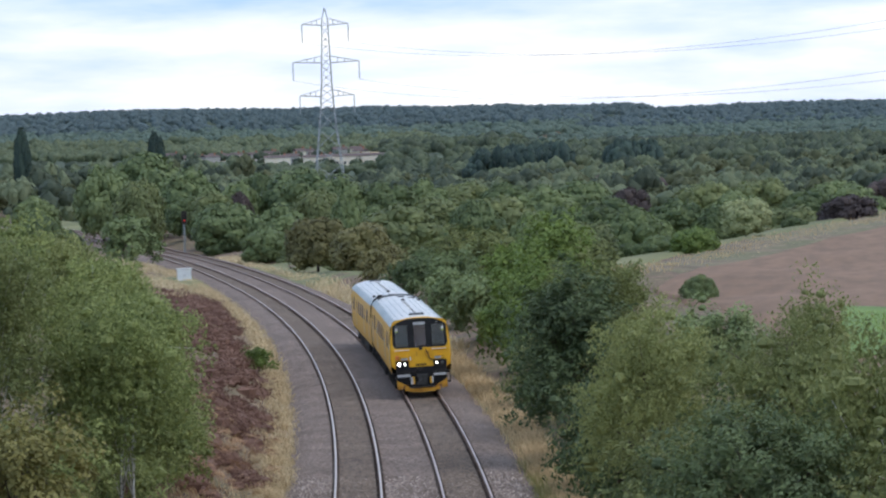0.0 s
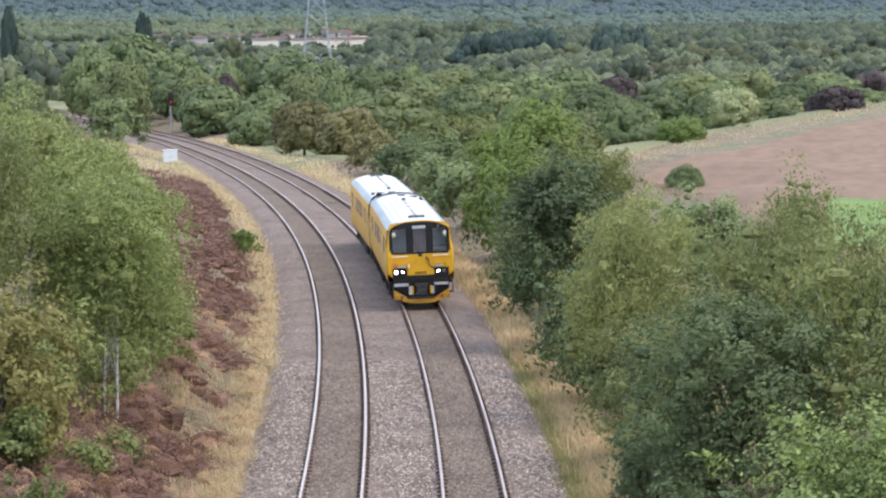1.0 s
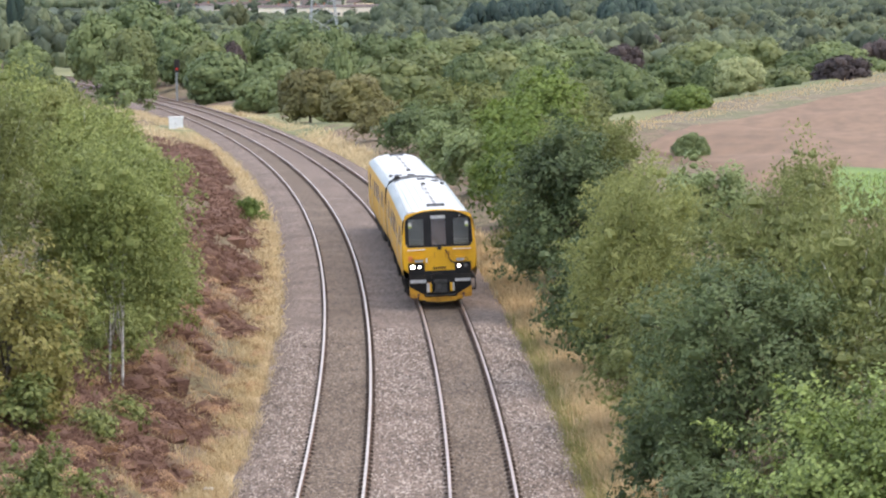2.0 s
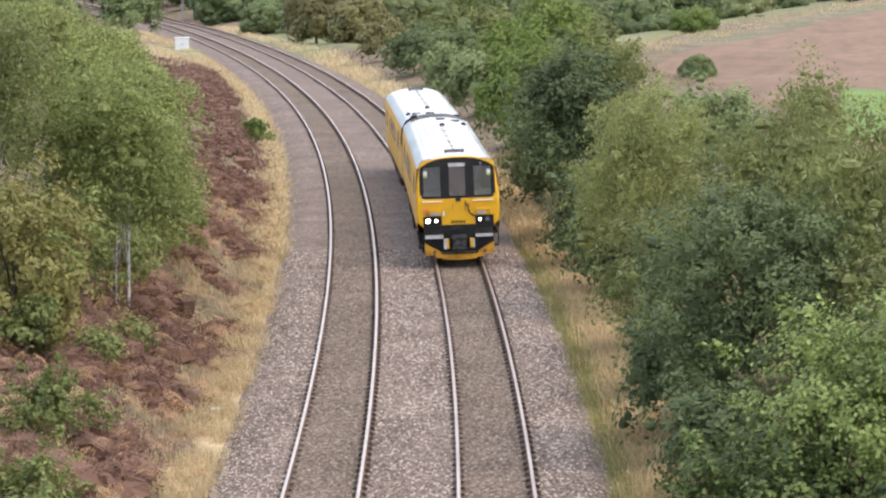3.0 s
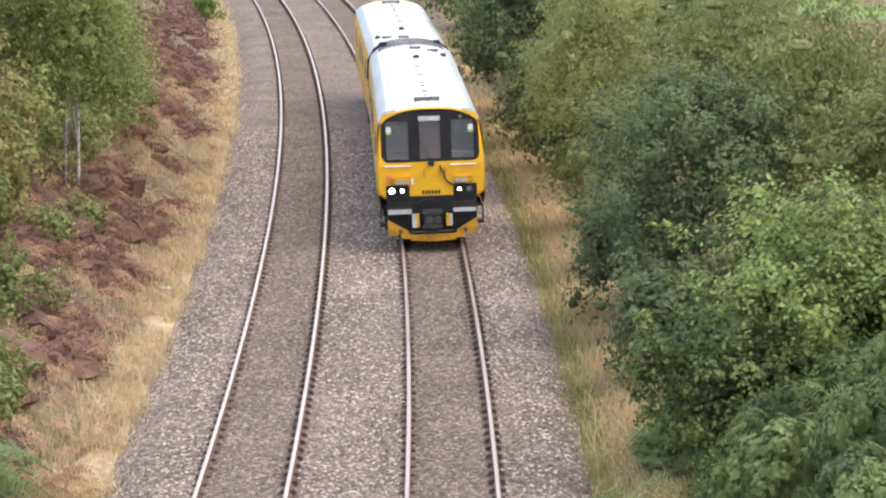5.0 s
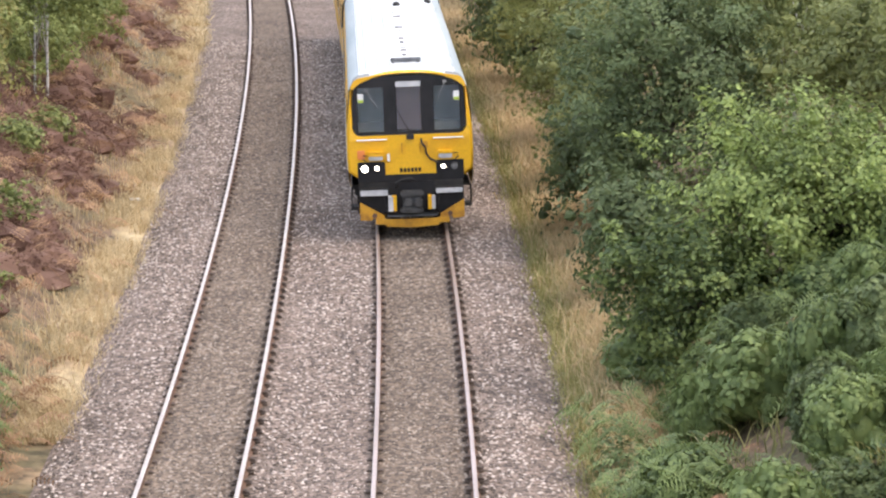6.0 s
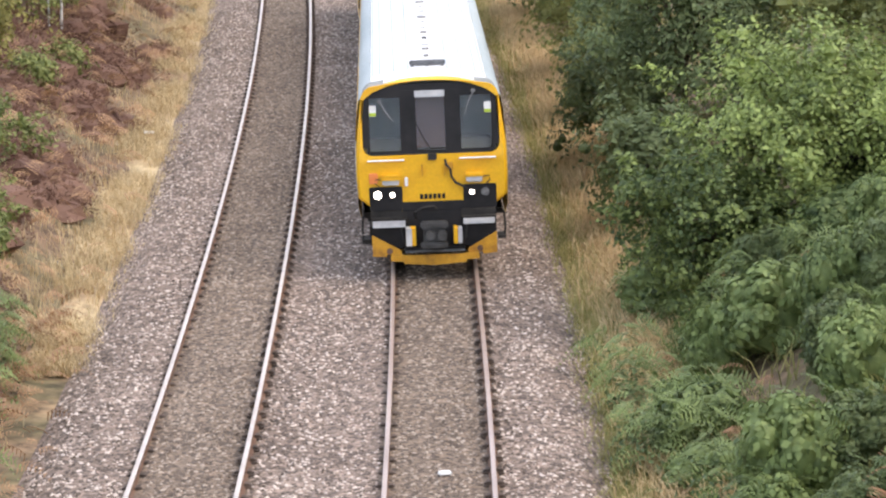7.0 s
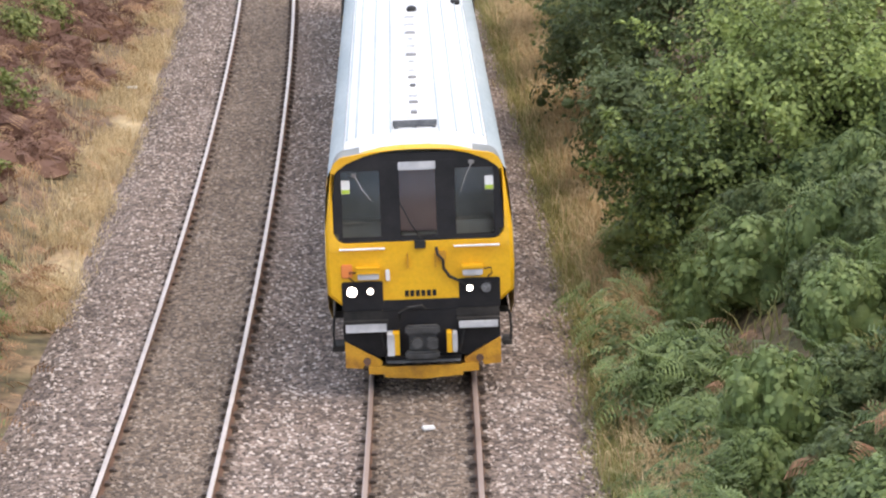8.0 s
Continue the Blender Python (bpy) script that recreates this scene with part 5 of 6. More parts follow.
stand_at(tree("willow_tree", "feathery olive-green willow tree", "tree", 26, M["willow"], B, 5.5, 2.4, 3.0, 30000, 0.075, 150, 0.7, 0.1, 0.13, 0.4, 0.3, 0.2, 0.5, 0.22, 0.15, sprays=260), 57.0, 9.3)
stand_at(tree("willow_tree", "feathery olive-green willow tree", "tree", 27, M["willow"], B, 6.4, 2.1, 2.8, 28000, 0.08, 140, 0.7, 0.06, 0.13, 0.4, 0.3, 0.2, 0.5, 0.22, 0.15, sprays=260), 68.0, 6.8)
stand_at(tree("birch_tree", "slender yellow-green birch with thin top", "tree", 28, M["olive"], M["birch_bark"], 3.6, 1.7, 1.7, 10000, 0.075, 90, 0.6, 0.15, 0.09, 0.35, 0.4, 0.2, 0.5, 0.25, 0.2), 61.0, 12.6)
stand_at(tree("birch_tree", "slender olive birch with thin top", "tree", 29, M["willow"], M["birch_bark"], 6.4, 1.3, 1.3, 6000, 0.08, 80, 0.6, 0.2, 0.09, 0.3, 0.4, 0.2, 0.5, 0.25, 0.2), 84.0, 14.2)
stand_at(tree("sallow_tree", "grey-green sallow tree beside the track", "tree", 30, M["sallow"], B, 6.6, 2.2, 3.0, 24000, 0.09, 130, 0.7, 0.05, 0.13, 0.45, 0.45, 0.4, sprays=260), 88.0, 5.9)
stand_at(tree("willow_tree", "rounded olive-green willow tree", "tree", 31, M["willow"], B, 6.8, 2.3, 3.2, 22000, 0.09, 120, 0.75, 0.06, 0.13, 0.45, 0.35, 0.3, 0.4, sprays=260), 97.0, 7.8)
stand_at(tree("ash_tree", "bright green young ash tree", "tree", 32, M["bright"], B, 6.0, 2.1, 2.6, 13000, 0.12, 90, 0.75, -0.12, 0.12, 0.45, 0.5, 0.4), 121.0, 7.6)
stand_at(tree("ash_tree", "bright green young ash tree", "tree", 33, M["bright"], B, 7.0, 2.5, 3.0, 13000, 0.13, 90, 0.8, -0.12, 0.12, 0.45, 0.5, 0.4), 146.0, 11.0)
stand_at(tree("oak_tree", "dark green shrub between the taller trees", "tree", 34, M["oak"], B, 4.6, 2.4, 2.4, 12000, 0.11, 60, 0.7, -0.12, 0.12, 0.45, 0.5, 0.4), 106.0, 13.5)
stand_at(tree("oak_tree", "dark green shrub between the taller trees", "tree", 35, M["oak"], B, 3.2, 3.0, 2.4, 12000, 0.11, 60, 0.7, -0.12, 0.12, 0.45, 0.5, 0.4), 76.0, 17.5)
stand_at(tree("oak_tree", "dark green bush at the trackside", "tree", 36, M["oak"], B, 3.6, 2.2, 2.6, 9000, 0.13, 50, 0.7, -0.12, 0.12, 0.45, 0.5, 0.4), 172.0, 8.0)
stand_at(tree("oak_tree", "dark green bush at the trackside", "tree", 37, M["oak"], B, 4.2, 2.6, 2.6, 9000, 0.13, 50, 0.7, -0.12, 0.12, 0.45, 0.5, 0.4), 188.0, 9.5)

for seed, mat, l, d, h, rx, n in ((91, "sallow", 38.5, 6.0, 2.4, 1.4, 9000), (92, "sallow", 46.5, 6.0, 2.6, 1.5, 9000), (93, "willow", 52.5, 6.2, 3.0, 1.6, 9000), (94, "willow", 60.0, 6.4, 3.4, 1.7, 10000),
                                  (95, "sallow", 73.0, 6.4, 3.4, 1.8, 9000), (96, "sallow", 80.0, 6.4, 3.6, 1.9, 9000), (97, "willow", 102.0, 6.6, 4.4, 2.1, 9000), (98, "oak", 112.0, 7.0, 4.0, 2.0, 8000),
                                  (99, "bright", 133.0, 7.4, 5.0, 2.2, 8000), (100, "oak", 152.0, 7.4, 3.6, 2.2, 7000), (101, "bright", 162.0, 10.5, 5.4, 2.6, 8000), (102, "sallow", 200.0, 8.2, 3.2, 2.4, 6000),
                                  (103, "willow", 205.0, 14.0, 4.5, 3.0, 7000), (104, "sallow", 182.0, 15.0, 5.0, 3.0, 7000), (105, "rusty", 222.0, 8.6, 3.4, 2.6, 6000), (106, "willow", 228.0, 15.0, 4.6, 3.2, 7000), (107, "willow", 55.0, 15.5, 3.4, 2.8, 12000), (108, "willow", 46.0, 13.5, 2.8, 2.4, 12000)):
    b = tree("sallow_bush", "bushy green scrub at the foot of the trees", "bush", seed, M[mat], B, h, rx, rx * 1.15, n, 0.075 if l < 70 else 0.1 if l < 120 else 0.15, int(30 + n / 250), 0.5 if l < 70 else 0.65, -0.15, 0.06, 0.35, 0.5, 0.4, group="scrub beside the line")
    stand_at(b, l, d)

stand_at(tree("birch_tree", "olive-green young birch before the crop field", "tree", 120, M["willow"], M["birch_bark"], 5.0, 2.4, 2.2, 14000, 0.085, 90, 0.6, -0.1, 0.08, 0.35, 0.4, 0.2, 0.5, 0.25, 0.2), 45.2, 10.1)

# left bank
for seed, l, d, h, rx, ry, n, size, low in (
        (41, 61.5, -8.0, 6.6, 2.3, 2.4, 26000, 0.075, 0.10),
        (42, 70.5, -8.3, 6.0, 2.3, 2.6, 28000, 0.078, -0.1),
        (43, 60.0, -11.2, 7.2, 2.4, 2.4, 22000, 0.078, 0.06),
        (56, 68.0, -13.0, 7.2, 2.6, 2.6, 18000, 0.085, 0.06),
        (44, 81.0, -9.4, 4.6, 2.4, 2.8, 22000, 0.085, 0.06),
        (45, 80.0, -14.5, 6.5, 2.6, 2.6, 14000, 0.100, 0.06),
        (46, 93.0, -11.2, 4.5, 2.0, 2.8, 14000, 0.095, 0.05),
        (57, 95.0, -15.0, 6.3, 2.8, 2.8, 10000, 0.110, 0.05),
        (47, 108.0, -10.6, 2.7, 1.8, 2.8, 9000, 0.110, 0.05),
        (58, 112.0, -14.5, 4.9, 2.8, 3.0, 9000, 0.120, 0.05),
        (48, 128.0, -12.6, 3.1, 2.0, 3.0, 8000, 0.120, 0.05),
        (49, 140.0, -15.8, 4.3, 2.8, 3.0, 7000, 0.130, 0.05),
        (59, 160.0, -17.0, 4.8, 2.8, 3.2, 6000, 0.140, 0.05)):
    b = tree("birch_tree", "young birch with a white trunk and drooping leaves" if low > 0.2 else "young leafy birch among others on the bank", "tree", seed, M["willow" if seed in (49, 58, 43) else "birch"], M["birch_bark"],
             h, rx, ry, n, size, int(60 + n / 350), 0.65 if l < 90 else 0.75, low, 0.042, 0.35, 0.45, 0.2, 0.35, 0.16, 0.22, group="birches of the heather bank")
    stand_at(b, l, d)
stand_at(tree("birch_tree", "slim birch with a bare white stem", "tree", 121, M["birch"], M["birch_bark"], 5.8, 1.1, 1.1, 6000, 0.075, 40, 0.5, 0.5, 0.05, 0.35, 0.45, 0.2, 0.35, 0.16, 0.22, branches=8), 60.8, -7.6)
stand_at(tree("oak_bush", "yellow-olive oak bush on the bank", "bush", 50, M["olive"], B, 4.0, 2.1, 2.1, 18000, 0.075, 90, 0.5, -0.25, 0.08, 0.4, 0.55, 0.4), 49.0, -9.2)
stand_at(tree("hazel_bush", "low green scrub at the foot of the bank", "bush", 51, M["birch"], B, 1.5, 0.9, 0.9, 4200, 0.05, 30, 0.3, -0.1, 0.03, 0.3, 0.55, 0.4, 0, 0.45, sprays=90), 34.2, -6.7)
stand_at(tree("hazel_bush", "low green scrub at the foot of the bank", "bush", 52, M["birch"], B, 1.6, 1.0, 1.1, 4500, 0.05, 34, 0.32, -0.1, 0.03, 0.3, 0.55, 0.4, 0, 0.45, sprays=100), 39.6, -7.3)
stand_at(tree("hazel_bush", "low green scrub at the foot of the bank", "bush", 53, M["birch"], B, 0.9, 0.8, 0.8, 2200, 0.05, 24, 0.26, -0.1, 0.03, 0.3, 0.6, 0.5, 0, 0.45, sprays=60), 43.0, -7.0)
stand_at(tree("hazel_bush", "small green bush in the dry grass", "bush", 54, M["bright"], B, 1.3, 0.9, 1.3, 3000, 0.09, 25, 0.35, -0.2, 0.03, 0.3, 0.6, 0.5), 140.0, -5.4)
stand_at(tree("sallow_bush", "low green bush under the birches", "bush", 57, M["birch"], B, 3.0, 1.7, 2.0, 10000, 0.08, 50, 0.5, -0.2, 0.05, 0.35, 0.5, 0.3), 73.0, -7.6)
for seed, l, d, h, r in ((110, 59.5, -9.3, 2.8, 1.9), (111, 65.5, -8.3, 2.2, 1.6), (112, 55.5, -10.0, 3.0, 1.8), (113, 76.5, -8.2, 2.2, 1.7), (114, 52.0, -7.6, 0.9, 0.8), (115, 57.5, -7.2, 0.8, 0.7), (116, 33.0, -6.6, 0.9, 0.9), (117, 28.5, -6.9, 1.0, 0.9)):
    stand_at(tree("birch_bush", "low leafy birch scrub on the bank", "bush", seed, M["birch"], B, h, r, r * 1.15, int(3600 * r), 0.07, 50, 0.45, -0.25, 0.03, 0.35, 0.5, 0.3, group="scrub on the heather bank"), l, d)
stand_at(tree("sallow_bush", "low green bush under the birches", "bush", 60, M["birch"], B, 1.5, 0.9, 0.9, 3500, 0.055, 30, 0.3, -0.1, 0.04, 0.3, 0.6, 0.4, 0, 0.45, sprays=70), 47.5, -8.6)
stand_at(tree("sallow_bush", "round green bush by the far cabinet", "bush", 55, M["oak"], B, 5.0, 3.4, 3.4, 8000, 0.2, 60, 0.9, -0.15, 0.15), 300, -8.4)


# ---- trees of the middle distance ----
def domed_tree(mat, seed, label, lumps=44, count=2900, size=0.31, height=10.0, wide=5.0):
    """A full crown down to its skirts: many rounded boughs merged into one uneven dome, each covered with leaves."""
    rng = np.random.default_rng(seed)
    ob = tagged(new("broadleaf_tree"), label, "tree", "trees of the valley")
    half, mid = np.array([wide, wide, height * 0.5]), np.array([0, 0, height * 0.5])
    k = np.arange(lumps)
    z = 1 - (k + 0.5) / lumps * 1.72
    a = k * 2.39996 + rng.normal(0, 0.35, lumps)
    d = np.stack([np.sqrt(1 - z * z) * np.cos(a), np.sqrt(1 - z * z) * np.sin(a), z], -1)
    C = mid + d * half * (0.68 * rng.uniform(0.82, 1.14, (lumps, 1)))
    R = wide * rng.uniform(0.24, 0.40, (lumps, 1)) * (1, 1, 0.85)
    bm = bmesh.new()
    limbs(bm, rng, C, 0.3, height, 8)
    part("trunk", bm, B, ob, smooth=True)
    v, f = lobes(rng, np.concatenate([C, mid[None]]), np.concatenate([R * 0.84, half[None] * 0.72]), 5, 8)
    i = rng.integers(0, lumps, count)
    o = rng.normal(size=(count, 3))
    o /= np.linalg.norm(o, axis=1, keepdims=True)
    o = o * 0.75 + d[i] * 0.6
    o[:, 2] += 0.12
    o /= np.linalg.norm(o, axis=1, keepdims=True)
    P = C[i] + o * R[i] * rng.uniform(0.9, 1.16, (count, 1))
    v2, f2 = leaves(rng, P, size, 0.7, 0.3, 0.0, o)
    raw("crown", np.concatenate([v, v2]), np.concatenate([f, f2 + len(v)]), mat, ob, smooth=True)
    return ob


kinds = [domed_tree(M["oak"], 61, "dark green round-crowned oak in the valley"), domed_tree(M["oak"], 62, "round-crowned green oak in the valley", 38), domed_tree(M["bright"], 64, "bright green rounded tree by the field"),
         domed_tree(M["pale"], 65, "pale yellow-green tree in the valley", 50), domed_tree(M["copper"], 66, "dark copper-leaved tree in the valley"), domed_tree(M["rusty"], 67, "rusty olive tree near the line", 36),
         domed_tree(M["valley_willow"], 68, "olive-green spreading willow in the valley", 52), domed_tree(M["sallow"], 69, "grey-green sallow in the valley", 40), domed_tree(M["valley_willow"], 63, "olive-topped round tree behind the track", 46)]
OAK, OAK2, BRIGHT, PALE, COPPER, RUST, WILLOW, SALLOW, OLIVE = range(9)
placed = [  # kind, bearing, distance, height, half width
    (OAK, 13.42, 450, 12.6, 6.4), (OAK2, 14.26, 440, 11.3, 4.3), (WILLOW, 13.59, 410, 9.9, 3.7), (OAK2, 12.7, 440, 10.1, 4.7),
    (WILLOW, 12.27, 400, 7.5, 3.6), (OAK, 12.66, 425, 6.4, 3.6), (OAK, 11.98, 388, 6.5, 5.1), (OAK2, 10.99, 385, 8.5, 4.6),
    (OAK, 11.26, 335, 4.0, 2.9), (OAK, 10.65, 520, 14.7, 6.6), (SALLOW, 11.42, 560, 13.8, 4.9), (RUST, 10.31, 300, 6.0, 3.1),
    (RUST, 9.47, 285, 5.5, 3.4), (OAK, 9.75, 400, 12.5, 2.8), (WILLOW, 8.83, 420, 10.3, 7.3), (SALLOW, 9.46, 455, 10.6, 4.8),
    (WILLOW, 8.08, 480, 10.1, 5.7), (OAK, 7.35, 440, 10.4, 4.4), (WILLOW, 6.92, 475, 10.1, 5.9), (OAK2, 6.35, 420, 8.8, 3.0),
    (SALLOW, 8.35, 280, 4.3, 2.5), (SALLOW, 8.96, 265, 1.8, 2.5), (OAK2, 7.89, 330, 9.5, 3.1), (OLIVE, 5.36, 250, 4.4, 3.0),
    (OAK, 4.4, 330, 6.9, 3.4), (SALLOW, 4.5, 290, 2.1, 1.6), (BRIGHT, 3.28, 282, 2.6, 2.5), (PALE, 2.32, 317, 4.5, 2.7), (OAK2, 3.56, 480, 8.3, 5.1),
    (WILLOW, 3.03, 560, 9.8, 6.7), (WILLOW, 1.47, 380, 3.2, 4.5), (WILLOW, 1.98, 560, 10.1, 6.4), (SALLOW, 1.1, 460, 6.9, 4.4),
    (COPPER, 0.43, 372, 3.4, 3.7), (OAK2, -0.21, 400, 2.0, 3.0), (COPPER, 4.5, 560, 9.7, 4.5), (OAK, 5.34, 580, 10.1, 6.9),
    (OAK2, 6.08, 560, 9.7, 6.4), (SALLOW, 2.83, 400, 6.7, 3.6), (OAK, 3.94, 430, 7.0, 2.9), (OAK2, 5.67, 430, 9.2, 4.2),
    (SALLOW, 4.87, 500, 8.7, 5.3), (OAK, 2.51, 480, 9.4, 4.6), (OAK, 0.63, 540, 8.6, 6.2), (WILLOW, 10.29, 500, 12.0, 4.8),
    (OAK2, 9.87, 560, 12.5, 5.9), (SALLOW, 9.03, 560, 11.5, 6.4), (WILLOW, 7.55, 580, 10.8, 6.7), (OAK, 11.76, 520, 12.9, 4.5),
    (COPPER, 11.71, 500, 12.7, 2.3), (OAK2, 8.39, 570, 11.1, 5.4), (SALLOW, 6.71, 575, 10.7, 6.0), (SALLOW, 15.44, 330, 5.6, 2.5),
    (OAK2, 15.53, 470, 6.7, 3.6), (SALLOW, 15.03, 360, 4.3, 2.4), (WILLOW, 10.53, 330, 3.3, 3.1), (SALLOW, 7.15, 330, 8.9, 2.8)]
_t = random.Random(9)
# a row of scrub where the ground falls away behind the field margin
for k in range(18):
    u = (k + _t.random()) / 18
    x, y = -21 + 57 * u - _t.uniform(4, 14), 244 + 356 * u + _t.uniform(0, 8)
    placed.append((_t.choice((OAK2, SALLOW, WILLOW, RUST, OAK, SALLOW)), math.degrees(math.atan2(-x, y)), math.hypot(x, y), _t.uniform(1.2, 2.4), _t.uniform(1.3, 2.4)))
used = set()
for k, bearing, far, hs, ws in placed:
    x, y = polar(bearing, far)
    full = max(hs, 1.55 * ws)      # a low dome is sunk in the ground so its top fits the view
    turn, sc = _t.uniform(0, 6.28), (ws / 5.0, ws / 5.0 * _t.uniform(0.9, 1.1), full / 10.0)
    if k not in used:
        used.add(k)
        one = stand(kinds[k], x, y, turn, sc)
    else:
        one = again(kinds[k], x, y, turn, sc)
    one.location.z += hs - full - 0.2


def poplar(bearing, far, height, wide, seed):
    ob = domed_tree(M["conifer"], seed, "tall dark narrow poplar standing above the trees", 60, 6500, 0.3)
    ob.name = "poplar_tree"
    ob["group"] = ""
    x, y = polar(bearing, far)
    stand(ob, x, y, 0.0, (wide / 5.0, wide / 5.0, height / 10.0))


poplar(15.72, 600, 17.5, 1.75, 170)
poplar(13.27, 500, 19.0, 1.7, 171)


hedge = domed_tree(M["oak"], 38, "small round dark bush at the field edge", 34, 4200, 0.34)
hedge.name = "hedge_bush"
tagged(hedge, category="bush", group="field hedge")
stand(hedge, -11.6, 206, 0.0, (0.27, 0.26, 0.27), 0.9)


# ---- woods that nobody could count ----
def woods(name, label, mat, seed, count, b0, b1, f0, f1, height, radius, leaf_size, per, power=1.0, boughs=4, fine=(4, 7), smooth=True):
    """Many crowns over a stretch of country: rounded boughs with leaves standing out of them."""
    rng = np.random.default_rng(seed)
    b = np.radians(rng.uniform(b0, b1, count))
    far = f0 + (f1 - f0) * rng.random(count) ** power
    x, y = -far * np.sin(b), far * np.cos(b)
    z = ground_z(x, y)
    h = height * rng.uniform(0.7, 1.25, count)
    r = radius * rng.uniform(0.75, 1.3, count)
    foot = np.stack([x, y, z], -1)
    o = rng.normal(size=(count, boughs, 3))
    o /= np.linalg.norm(o, axis=2, keepdims=True)
    o[..., 2] = np.abs(o[..., 2]) * 0.9 - 0.2
    o[:, 0] = (0, 0, 0.45)
    half = np.stack([r, r, h * 0.5], -1)[:, None]
    C = (foot[:, None] + (0, 0, 1) * (h * 0.48)[:, None, None] + o * half * (0.55 if boughs < 6 else 0.66)).reshape(-1, 3)
    R = (half * rng.uniform(0.42, 0.7, (count, boughs, 1)) * (1.0 if boughs < 6 else 0.68)).reshape(-1, 3)
    v, f = lobes(rng, C, R * 0.88, *fine)
    k = rng.integers(0, len(C), count * per)
    o = rng.normal(size=(len(k), 3))
    o /= np.linalg.norm(o, axis=1, keepdims=True)
    o[:, 2] = np.abs(o[:, 2]) - 0.2
    v2, f2 = leaves(rng, C[k] + o * R[k] * rng.uniform(0.95, 1.12, (len(k), 1)), leaf_size, 0.75, 0.3, 0.0, o)
    tagged(raw(name, np.concatenate([v, v2]), np.concatenate([f, f2 + len(v)]), mat, smooth=smooth), label, "wood", kind="stuff")


woods("valley_wood", "dense mixed broadleaf wood in the valley", M["wood"], 71, 560, -2.5, 19, 570, 1080, 9.5, 5.4, 0.55, 95, boughs=8, fine=(3, 6))
woods("valley_wood", "dark oaks of the wood in the valley", M["wood_dark"], 72, 240, -2.5, 19, 580, 1100, 10, 5.8, 0.55, 95, boughs=8, fine=(3, 6))
woods("valley_wood", "olive trees scattered in the valley wood", M["wood_olive"], 73, 190, -2.5, 19, 600, 1050, 9.5, 5.2, 0.55, 95, boughs=8, fine=(3, 6))
woods("copper_wood", "dark copper-leaved trees in the wood", M["copper"], 74, 30, -2.5, 12, 580, 900, 8, 4.6, 0.32, 110, boughs=9, fine=(4, 6))
woods("far_wood", "far broadleaf wood on the rising ground", M["wood"], 75, 1150, -3, 9.0, 1050, 1800, 9, 5.4, 0.62, 26, boughs=3, fine=(3, 6))
woods("far_wood", "darker trees of the wood on the rising ground", M["wood_dark"], 86, 420, -3, 9.0, 1050, 1750, 10, 5.8, 0.62, 26, boughs=3, fine=(3, 6))
woods("far_wood", "far broadleaf wood below the village", M["wood"], 76, 480, 8.5, 20, 1080, 1400, 5.0, 4.6, 0.45, 34, boughs=5, fine=(3, 6))
woods("far_wood", "far wood behind the village", M["wood"], 77, 1100, 8.0, 20, 1600, 2000, 8, 5.4, 0.5, 16, boughs=4, fine=(3, 6))
woods("far_wood", "trees among the village houses", M["wood_dark"], 85, 70, 8.8, 13.6, 1415, 1520, 5.0, 3.0, 0.4, 40, boughs=5, fine=(3, 6))
woods("young_wood", "young plantation on the slope, haze put into its pale colour", M["ridge_light"], 87, 1300, -3, 9.2, 1780, 2150, 7, 6.0, 0.6, 8, boughs=2, fine=(3, 6))
woods("conifer_wood", "dark stand of tall conifers", M["conifer"], 78, 150, 5.55, 7.4, 1020, 1080, 13.5, 4.2, 0.45, 60, boughs=7, fine=(4, 6))
woods("conifer_wood", "dark conifers among the far trees", M["conifer"], 79, 36, 4.0, 4.7, 1040, 1090, 14, 4.2, 0.45, 60, boughs=7, fine=(4, 6))
# the blue-green of these ridge trees is painted haze
woods("ridge_wood", "forest along the ridge, its blue-green put in for haze", M["ridge"], 80, 8200, -4, 20, 2130, 2950, 8.5, 7.0, 1.2, 7, 0.8, 1, (3, 6), True)
woods("ridge_wood", "trees along the skyline, haze put into their colour", M["ridge"], 81, 900, -4, 20, 2860, 2960, 7.5, 5.0, 0.9, 16, 1.0, 2, (4, 6), True)
woods("young_wood", "lighter young plantation under the ridge, haze put into its colour", M["ridge_light"], 82, 1500, -2, 6.0, 2050, 2300, 6.5, 6.0, 1.0, 6, boughs=1, fine=(3, 6), smooth=True)
woods("young_wood", "lighter young plantation under the ridge, haze put into its colour", M["ridge_light"], 83, 1400, 9, 18, 2000, 2200, 6.5, 6.0, 1.0, 6, boughs=1, fine=(3, 6), smooth=True)

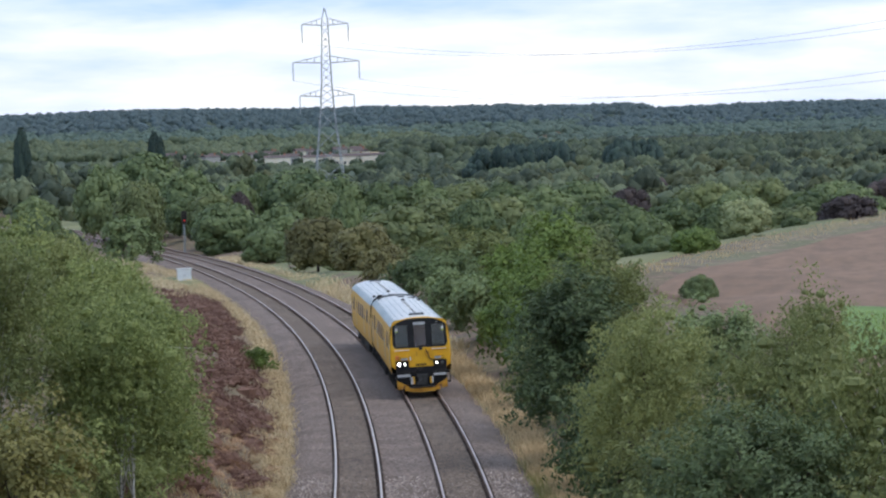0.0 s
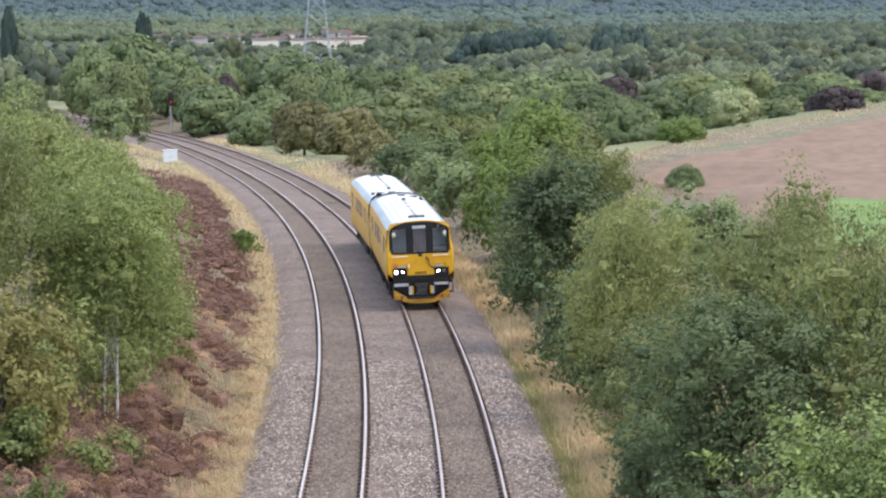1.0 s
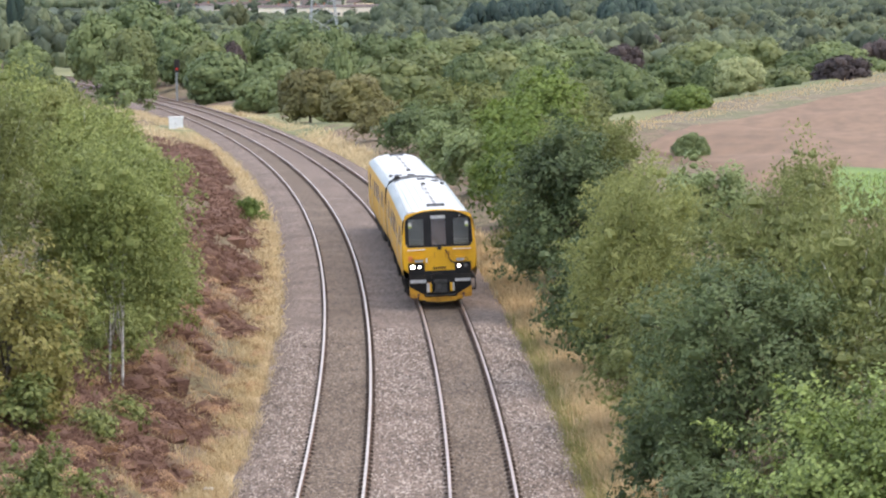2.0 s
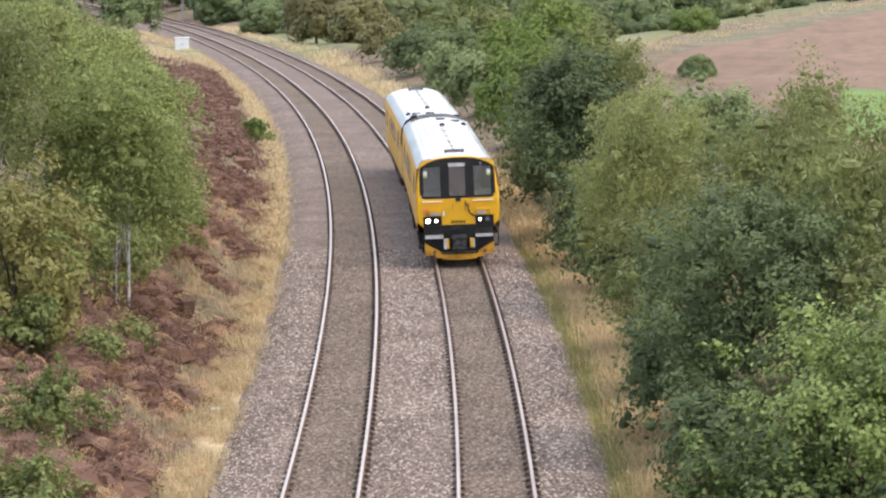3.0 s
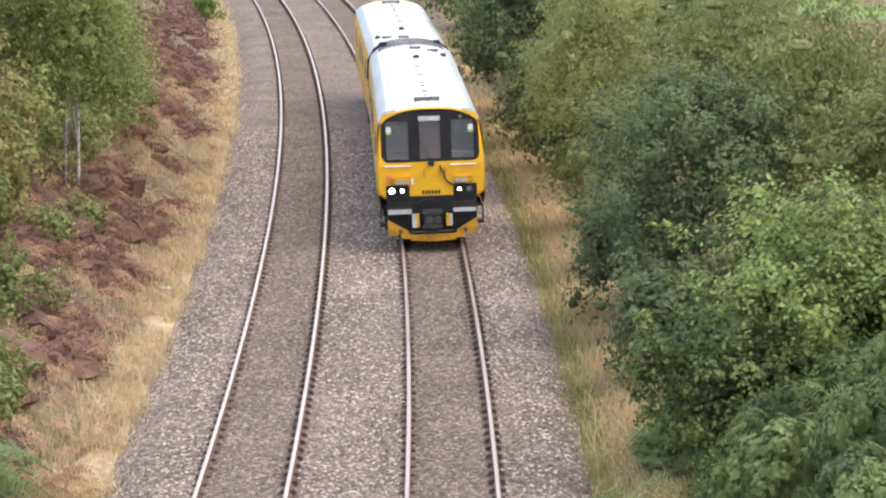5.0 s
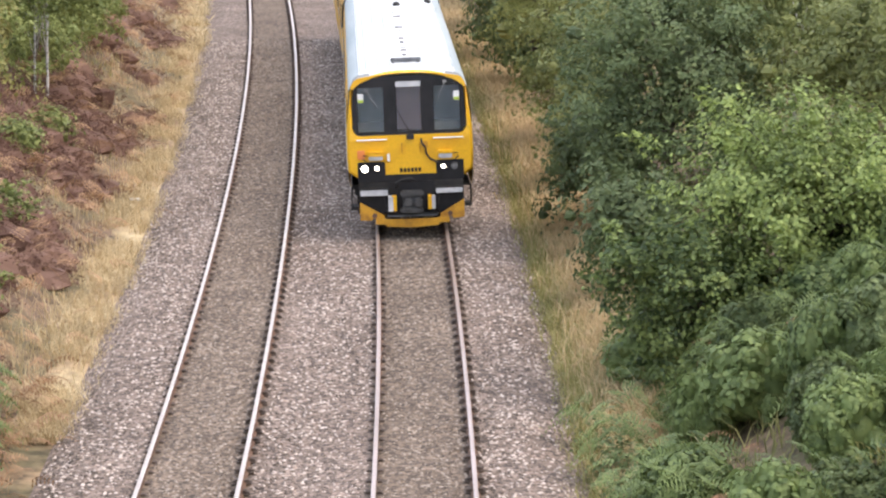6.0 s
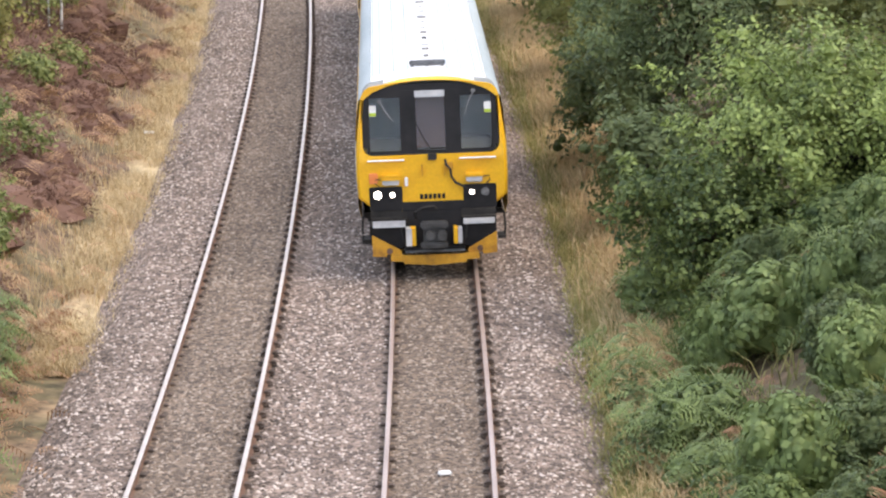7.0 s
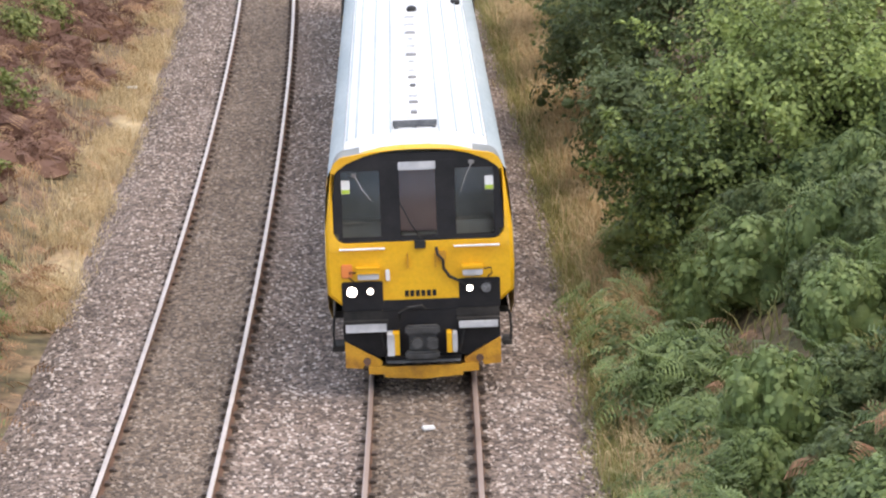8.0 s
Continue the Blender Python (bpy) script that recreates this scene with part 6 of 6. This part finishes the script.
# ---- grass, heather and bracken ----
g = np.random.default_rng(31)
for nm, mat, n, l0, l1, d0, d1, h, w, lab in (
        ("dry_grass", M["dry_grass"], 24000, 28, 90, -5.1, -4.25, 0.3, 0.010, "pale straw-coloured dry grass beside the ballast"),
        ("dry_grass", M["dry_grass"], 22000, 85, 300, -5.1, -4.2, 0.36, 0.02, "pale straw-coloured dry grass beside the ballast"),
        ("tawny_grass", M["tawny_grass"], 22000, 14, 90, 4.75, 5.7, 0.5, 0.010, "tall tawny seeding grass beside the track"),
        ("tawny_grass", M["tawny_grass"], 9000, 85, 160, 4.5, 5.6, 0.48, 0.018, "tall tawny seeding grass beside the track"),
        ("dry_grass", M["dry_grass"], 9000, 150, 340, 4.3, 6.2, 0.55, 0.03, "pale dry grass along the far track"),
        ("green_grass", M["green_grass"], 24000, 14, 90, 4.2, 5.0, 0.3, 0.009, "short green grass at the ballast edge"),
        ("dry_grass", M["dry_grass"], 9000, 215, 330, -12, -4.4, 0.5, 0.03, "pale dry grass round the cabinet"),
        ("bank_grass", M["tawny_grass"], 5500, 18, 110, -8.0, -5.0, 0.28, 0.011, "thin tawny grass on the bank"),
        ("bank_grass", M["dry_grass"], 3500, 16, 110, -7.5, -4.9, 0.3, 0.011, "pale straw tufts on the bank"),
        ("bank_grass", M["green_grass"], 12000, 18, 110, -13, -6.5, 0.35, 0.012, "thin green grass on the bank"),
        ("bank_grass", M["green_grass"], 16000, 16, 120, 5.5, 14, 0.45, 0.014, "green grass under the bushes")):
    x, y = strip_places(g, n, l0, l1, d0, d1, 1.25)
    if d1 < -4:
        thick = np.sin(x * 1.7 + 0.5 * y) * np.sin(y * 0.55 - 0.8 * x) + 0.5 * np.sin(y * 1.9 + x) + g.normal(0, 0.45, len(x))
        x, y = x[thick > -0.35], y[thick > -0.35]
    blades(nm, g, x, y, h, w, mat, lab, lean=0.95, droop=0.45)

u = g.random(7000)
x, y = -19.5 + 60 * u + g.normal(0, 1.6, 7000), 238 + 362 * u + g.normal(0, 2, 7000)
blades("margin_grass", g, x, y, 0.38, 0.05, M["tawny_grass"], "rough dry tussocks along the field margin")

x, y = g.uniform(-1.9, 9, 5000), g.uniform(152, 178, 5000)
blades("crop_plants", g, x, y, 0.45, 0.06, M["hazel"], "leafy tops of the green crop")


def heather():
    """Low brown mounds of sprigs in drifts on the bank."""
    rng = np.random.default_rng(41)
    V, F, base = [], [], 0
    for l0, l1, d0, d1, n in ((14, 62, -11.5, -5.6, 560), (60, 110, -10.5, -5.2, 330), (100, 225, -10.5, -5.4, 420)):
        l, d = rng.uniform(l0, l1, n), rng.uniform(d0, d1, n)
        keep = np.sin(l * 0.42) * np.sin(d * 1.15 + l * 0.13) > np.where(d < -7.0, -0.75, -0.22 if l0 < 60 else -0.1 if l0 < 100 else -0.6)
        for ll, dd in zip(l[keep], d[keep]):
            x, y, _ = at(ll, dd)
            r = rng.uniform(0.4, 1.05)
            m = int((270 if l0 < 100 else 90) * r)
            o = rng.normal(size=(m, 3))
            o /= np.linalg.norm(o, axis=1, keepdims=True)
            o[:, 2] = np.abs(o[:, 2])
            P = o * (r, r, r * 0.55) * rng.uniform(0.85, 1.06, (m, 1)) + (x, y, 0)
            foot = float(ground_z(x, y))
            P[:, 2] += foot
            v, f = leaves(rng, P, 0.046 if l0 < 100 else 0.085, 0.34, 0.6)
            v2, f2 = lobes(rng, [(x, y, foot)], [(r * 0.72, r * 0.72, r * 0.4)], 4, 7)
            V += [v, v2]
            F += [f + base, f2 + base + len(v)]
            base += len(v) + len(v2)
    tagged(raw("heather", np.concatenate(V), np.concatenate(F), M["heather"]), "drifts of faded brown-purple heather on the bank", "heather", kind="stuff")


heather()
bramble_kinds = [domed_tree(M["bracken"], 131, "hummock of green bramble and bracken on the bank", 26, 2000, 0.36), domed_tree(M["bracken"], 132, "hummock of green bramble and bracken on the bank", 34, 2000, 0.34),
                 domed_tree(M["oak"], 133, "dark green bramble hummock on the bank", 30, 2000, 0.36)]
for one in bramble_kinds:
    one.name = "bramble_bush"
    tagged(one, category="bush", group="hummocks of the bank")
_h = random.Random(21)
hummocks = [(l0 + _h.uniform(-0.55, 0.55), d0 + _h.uniform(-0.5, 0.5)) for l0 in np.arange(13.0, 33.0, 1.75) for d0 in (5.9, 7.2, 8.6, 10.2, 11.8)]
for k, (l0, d0) in enumerate(hummocks):
    x, y, _ = at(l0, d0)
    r, tall = _h.uniform(0.55, 0.95), _h.uniform(0.7, 1.75) * (0.75 if d0 < 6.3 else 1.0)
    kind, sc = bramble_kinds[_h.choice((0, 0, 1, 1, 2))] if k > 2 else bramble_kinds[k], (r / 5.0, r / 5.0 * _h.uniform(0.85, 1.15), (tall + 0.4) / 10.0)
    if k > 2:
        again(kind, float(x), float(y), _h.uniform(0, 6.28), sc).location.z -= 0.3
    else:
        stand(kind, float(x), float(y), 0.0, sc, 0.4)
    hummocks[k] = (l0, d0, r, tall)


def hummock_fronds(rng, label):
    """Bracken fronds that spring from the hummocks and arch over their sides."""
    H = np.array(hummocks)
    k = np.repeat(np.arange(len(H)), 26)
    cx, cy, _ = at(H[k, 0], H[k, 1])
    a, t = rng.uniform(0, 2 * math.pi, len(k)), rng.random(len(k)) ** 0.6
    x, y = cx + np.cos(a) * H[k, 2] * t * 0.8, cy + np.sin(a) * H[k, 2] * t * 0.8
    lift = H[k, 3] * np.sqrt(1 - 0.75 * t * t) * rng.uniform(0.85, 1.08, len(k))
    fern_patch("bracken", rng, x, y, 0.42, M["bracken"], label, 8, a, lift)


hummock_fronds(g, "green bracken fronds arching over the hummocks")
bracken_mounds(g, 30, 10, 27, 4.6, 5.6, "green bracken hanging towards the ballast")
bracken_mounds(g, 20, 26, 34, 5.3, 7.2, "green bracken at the foot of the hazel")
x, y = strip_places(g, 110, 6, 36, 5.4, 13.5, 1.0)
fern_patch("dead_bracken", g, x, y, 0.5, M["dead_bracken"], "scattered rust-brown dead bracken", 10)
x, y = strip_places(g, 420, 12, 30, -6.0, -4.5, 1.0)
fern_patch("dead_bracken", g, x, y, 0.45, M["dead_bracken"], "rust-brown dead bracken at the ballast edge", 8)
bracken_mounds(g, 46, 12, 30, -8.5, -5.2, "green bracken at the foot of the bank")
bracken_mounds(g, 9, 20, 27.5, -5.5, -4.9, "green bracken leaning over the ballast edge")
x, y = strip_places(g, 800, 18, 100, -9.0, -4.7, 1.0)
fern_patch("dead_bracken", g, x, y, 0.5, M["dead_bracken"], "rust-brown dead bracken on the bank", 8)


def litter():
    for l, d, size, turn in ((61.0, -7.4, 0.15, 0.5), (52.0, -4.75, 0.12, 0.1), (20.8, 1.82, 0.09, 0.3)):
        ob_bm = bmesh.new()
        box(ob_bm, -size, size, -0.06, 0.06, 0, 0.05, 0.015)
        for v in ob_bm.verts:
            v.co.z += 0.25 * v.co.x * v.co.x
        ob = part("litter", ob_bm, M["white"])
        tagged(ob, "pale scrap of litter lying on the ground", "litter")
        x, y, _ = at(l, d)
        ob.location = (x, y, -0.15 if abs(d) < 4 else float(ground_z(x, y)) + 0.12)
        ob.rotation_euler = (0, 0, turn)


litter()
chair = chair_mesh()
build_chairs(near_track, -GAP / 2, chair)
build_chairs(far_track, GAP / 2, chair)


# ---- what moves: the train along its curve ----
def along(t):
    """How far up the line the front of the train stands."""
    return 116.814 - 13.703 * t + 0.4296 * t ** 2 - 0.02335 * t ** 3


def car_pose(l0, rear):
    """The pose of a car whose outer end stands l0 along the line; a rear car faces the other way."""
    a, b = (l0 + 2.8, l0 + 2.8 + 14.17) if not rear else (l0 - 2.8, l0 - 2.8 - 14.17)
    xa, ya, _ = at(a, GAP / 2)
    xb, yb, _ = at(b, GAP / 2)
    h = math.hypot(xb - xa, yb - ya)
    ux, uy = (xb - xa) / h, (yb - ya) / h
    x, y = xa - ux * 2.8, ya - uy * 2.8
    cant = -1.5 if not rear else 1.5
    return pose(x, y, float(level(ya)), 0, cant, math.degrees(math.atan2(-ux, uy)))


def motions():
    times = [k * 0.25 for k in range(33)]
    walk(front_car, [(t, car_pose(along(t), False)) for t in times])
    walk(rear_car, [(t, car_pose(along(t) + 2 * LONG + 0.34, True)) for t in times])
    for wheels, way in ((front_wheels, 1), (rear_wheels, -1)):
        for w in wheels:
            place = Vector(w.location)
            walk(w, [(k / 30, Matrix.Translation(place) @ Matrix.Rotation(way * (along(0) - along(k / 30)) / 0.42, 4, "X")) for k in range(241)])


motions()
